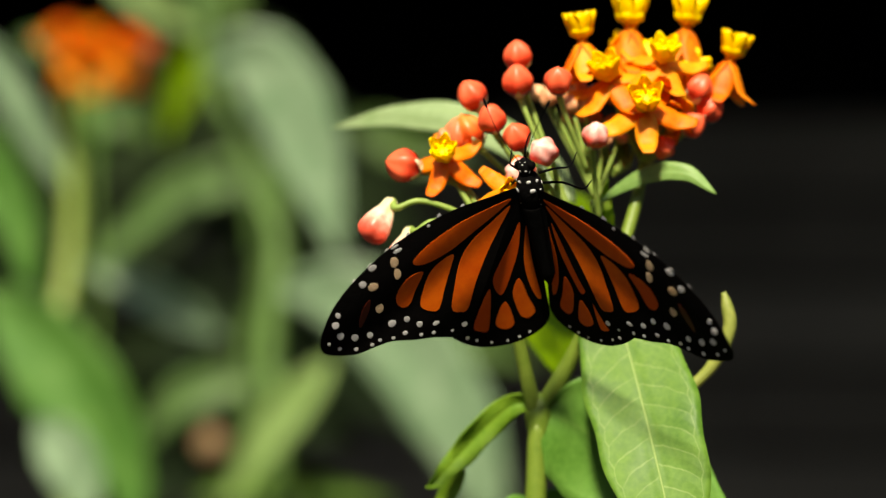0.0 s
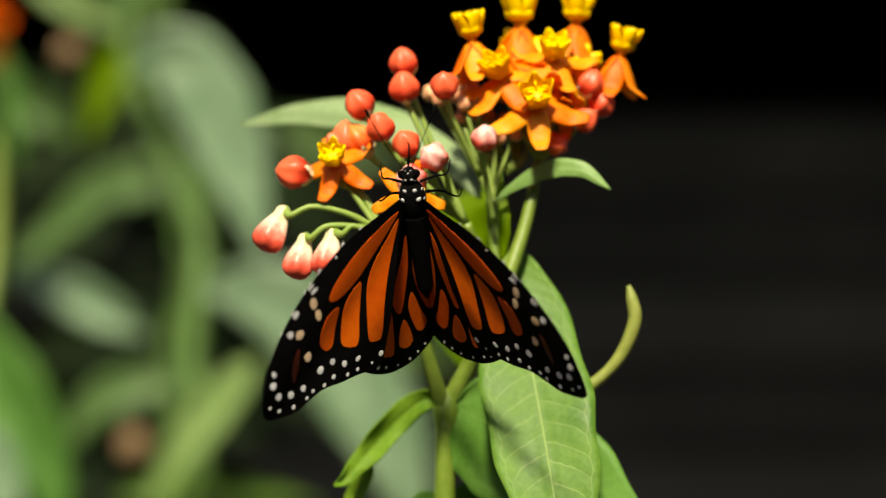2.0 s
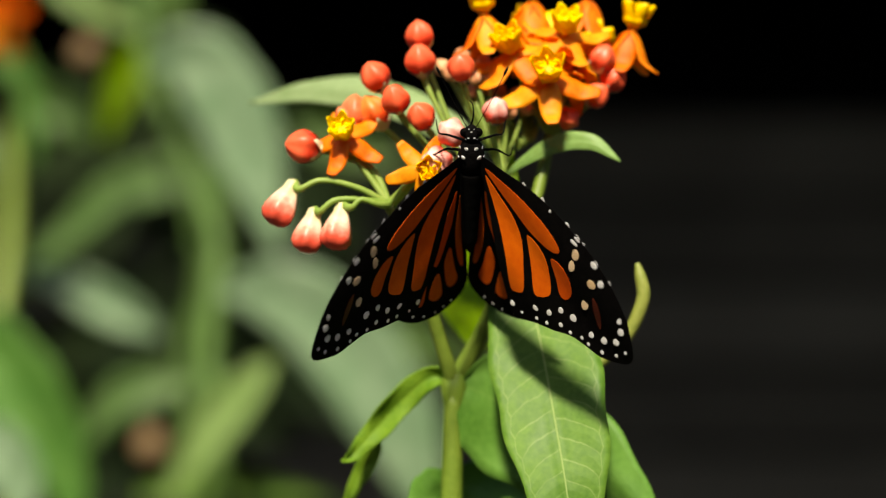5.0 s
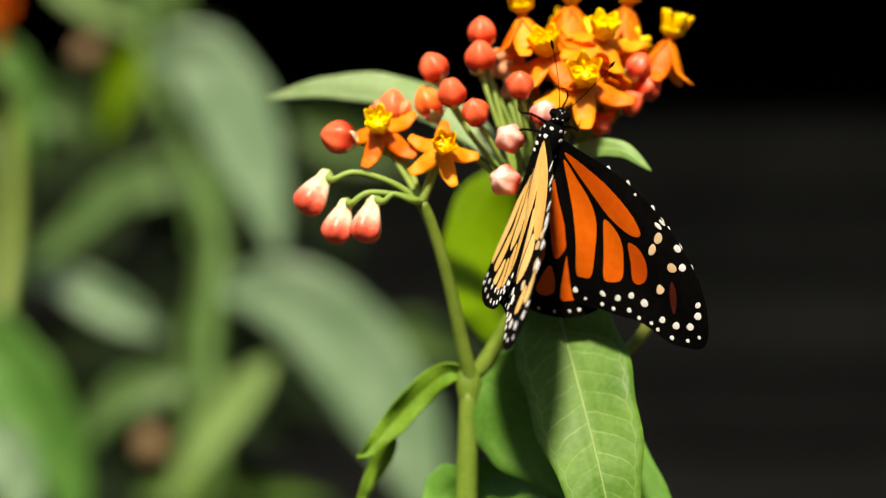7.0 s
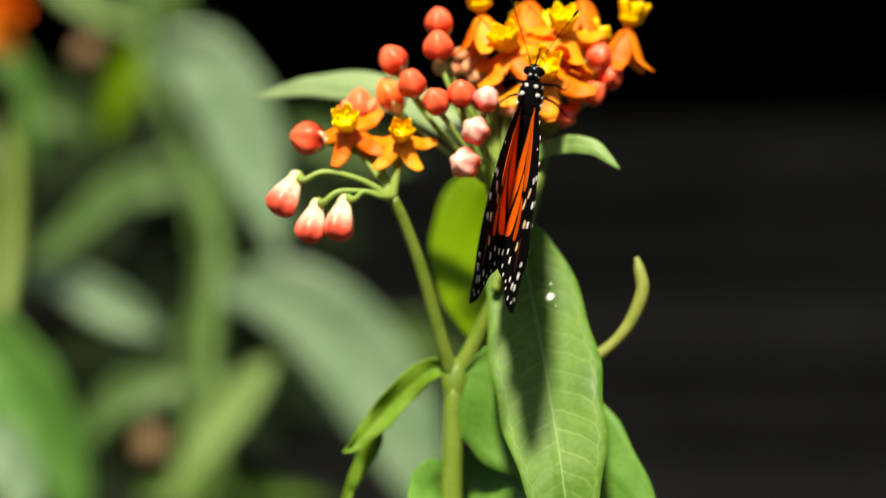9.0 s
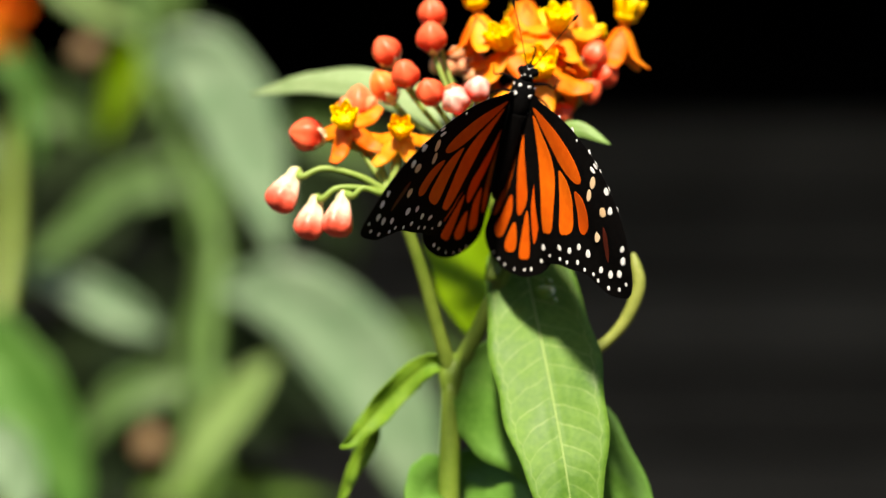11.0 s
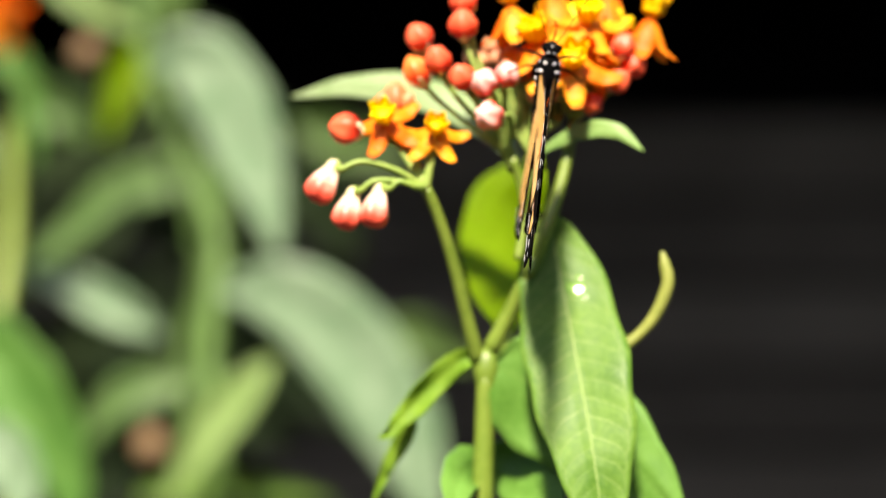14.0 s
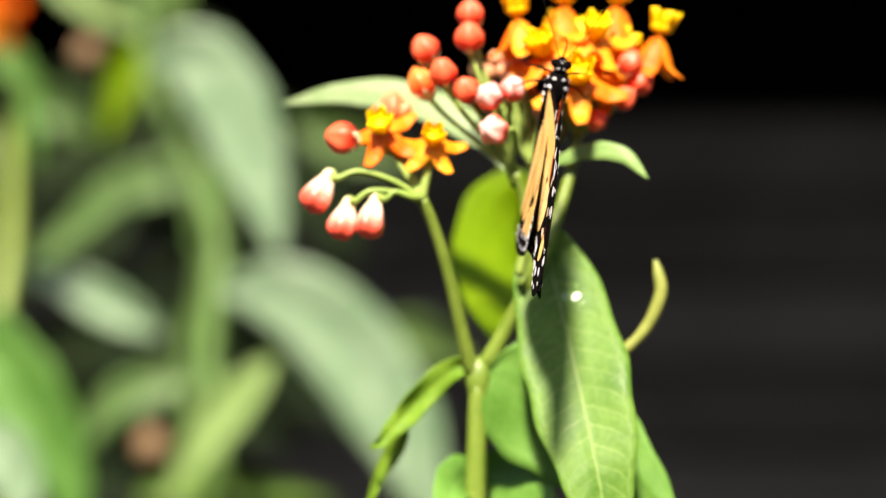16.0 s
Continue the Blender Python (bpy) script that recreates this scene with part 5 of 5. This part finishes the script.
    for side, s, lift, sweep, twist in (("left", -1, 7, 9, 13), ("right", 1, 8, 10, 14)):
        for pair, hinge in (("fore", (0.0014, 0.0012, 0.0012)), ("hind", (0.0015, -0.0018, -0.0010))):
            rows = []
            for row in flight:
                turn = row[sweep] if pair == "fore" else row[sweep + 2]
                up = row[lift] if pair == "fore" else row[lift + 8]
                rows.append((row[0], Matrix.Translation((s * hinge[0], hinge[1], hinge[2])) @ pose(0, 0, 0, 0, -s * up, 0) @ pose(0, 0, 0, 0, 0, s * turn) @ pose(0, 0, 0, row[twist] if pair == "fore" else 0)))
            walk(wings[pair, side], rows)
    base = back(0, 0, 445)
    walk(far_umbel, [(t, Matrix.Translation(base) @ pose(x / 820, 0, z / 820)) for t, x, z in ((0.0, 6, -14), (0.5, 14, -23), (1.0, 4, -19), (1.5, 2, -20), (2.0, -20, -4), (2.5, -24, 0), (3.0, -22, 0), (4.0, -20, 0), (6.5, -24, 0), (7.0, -27, 2), (8.0, -22, 2), (9.0, -21, 0), (12.0, -21, 1), (15.5, -21, 3), (16.0, -22, 3))])


motions()
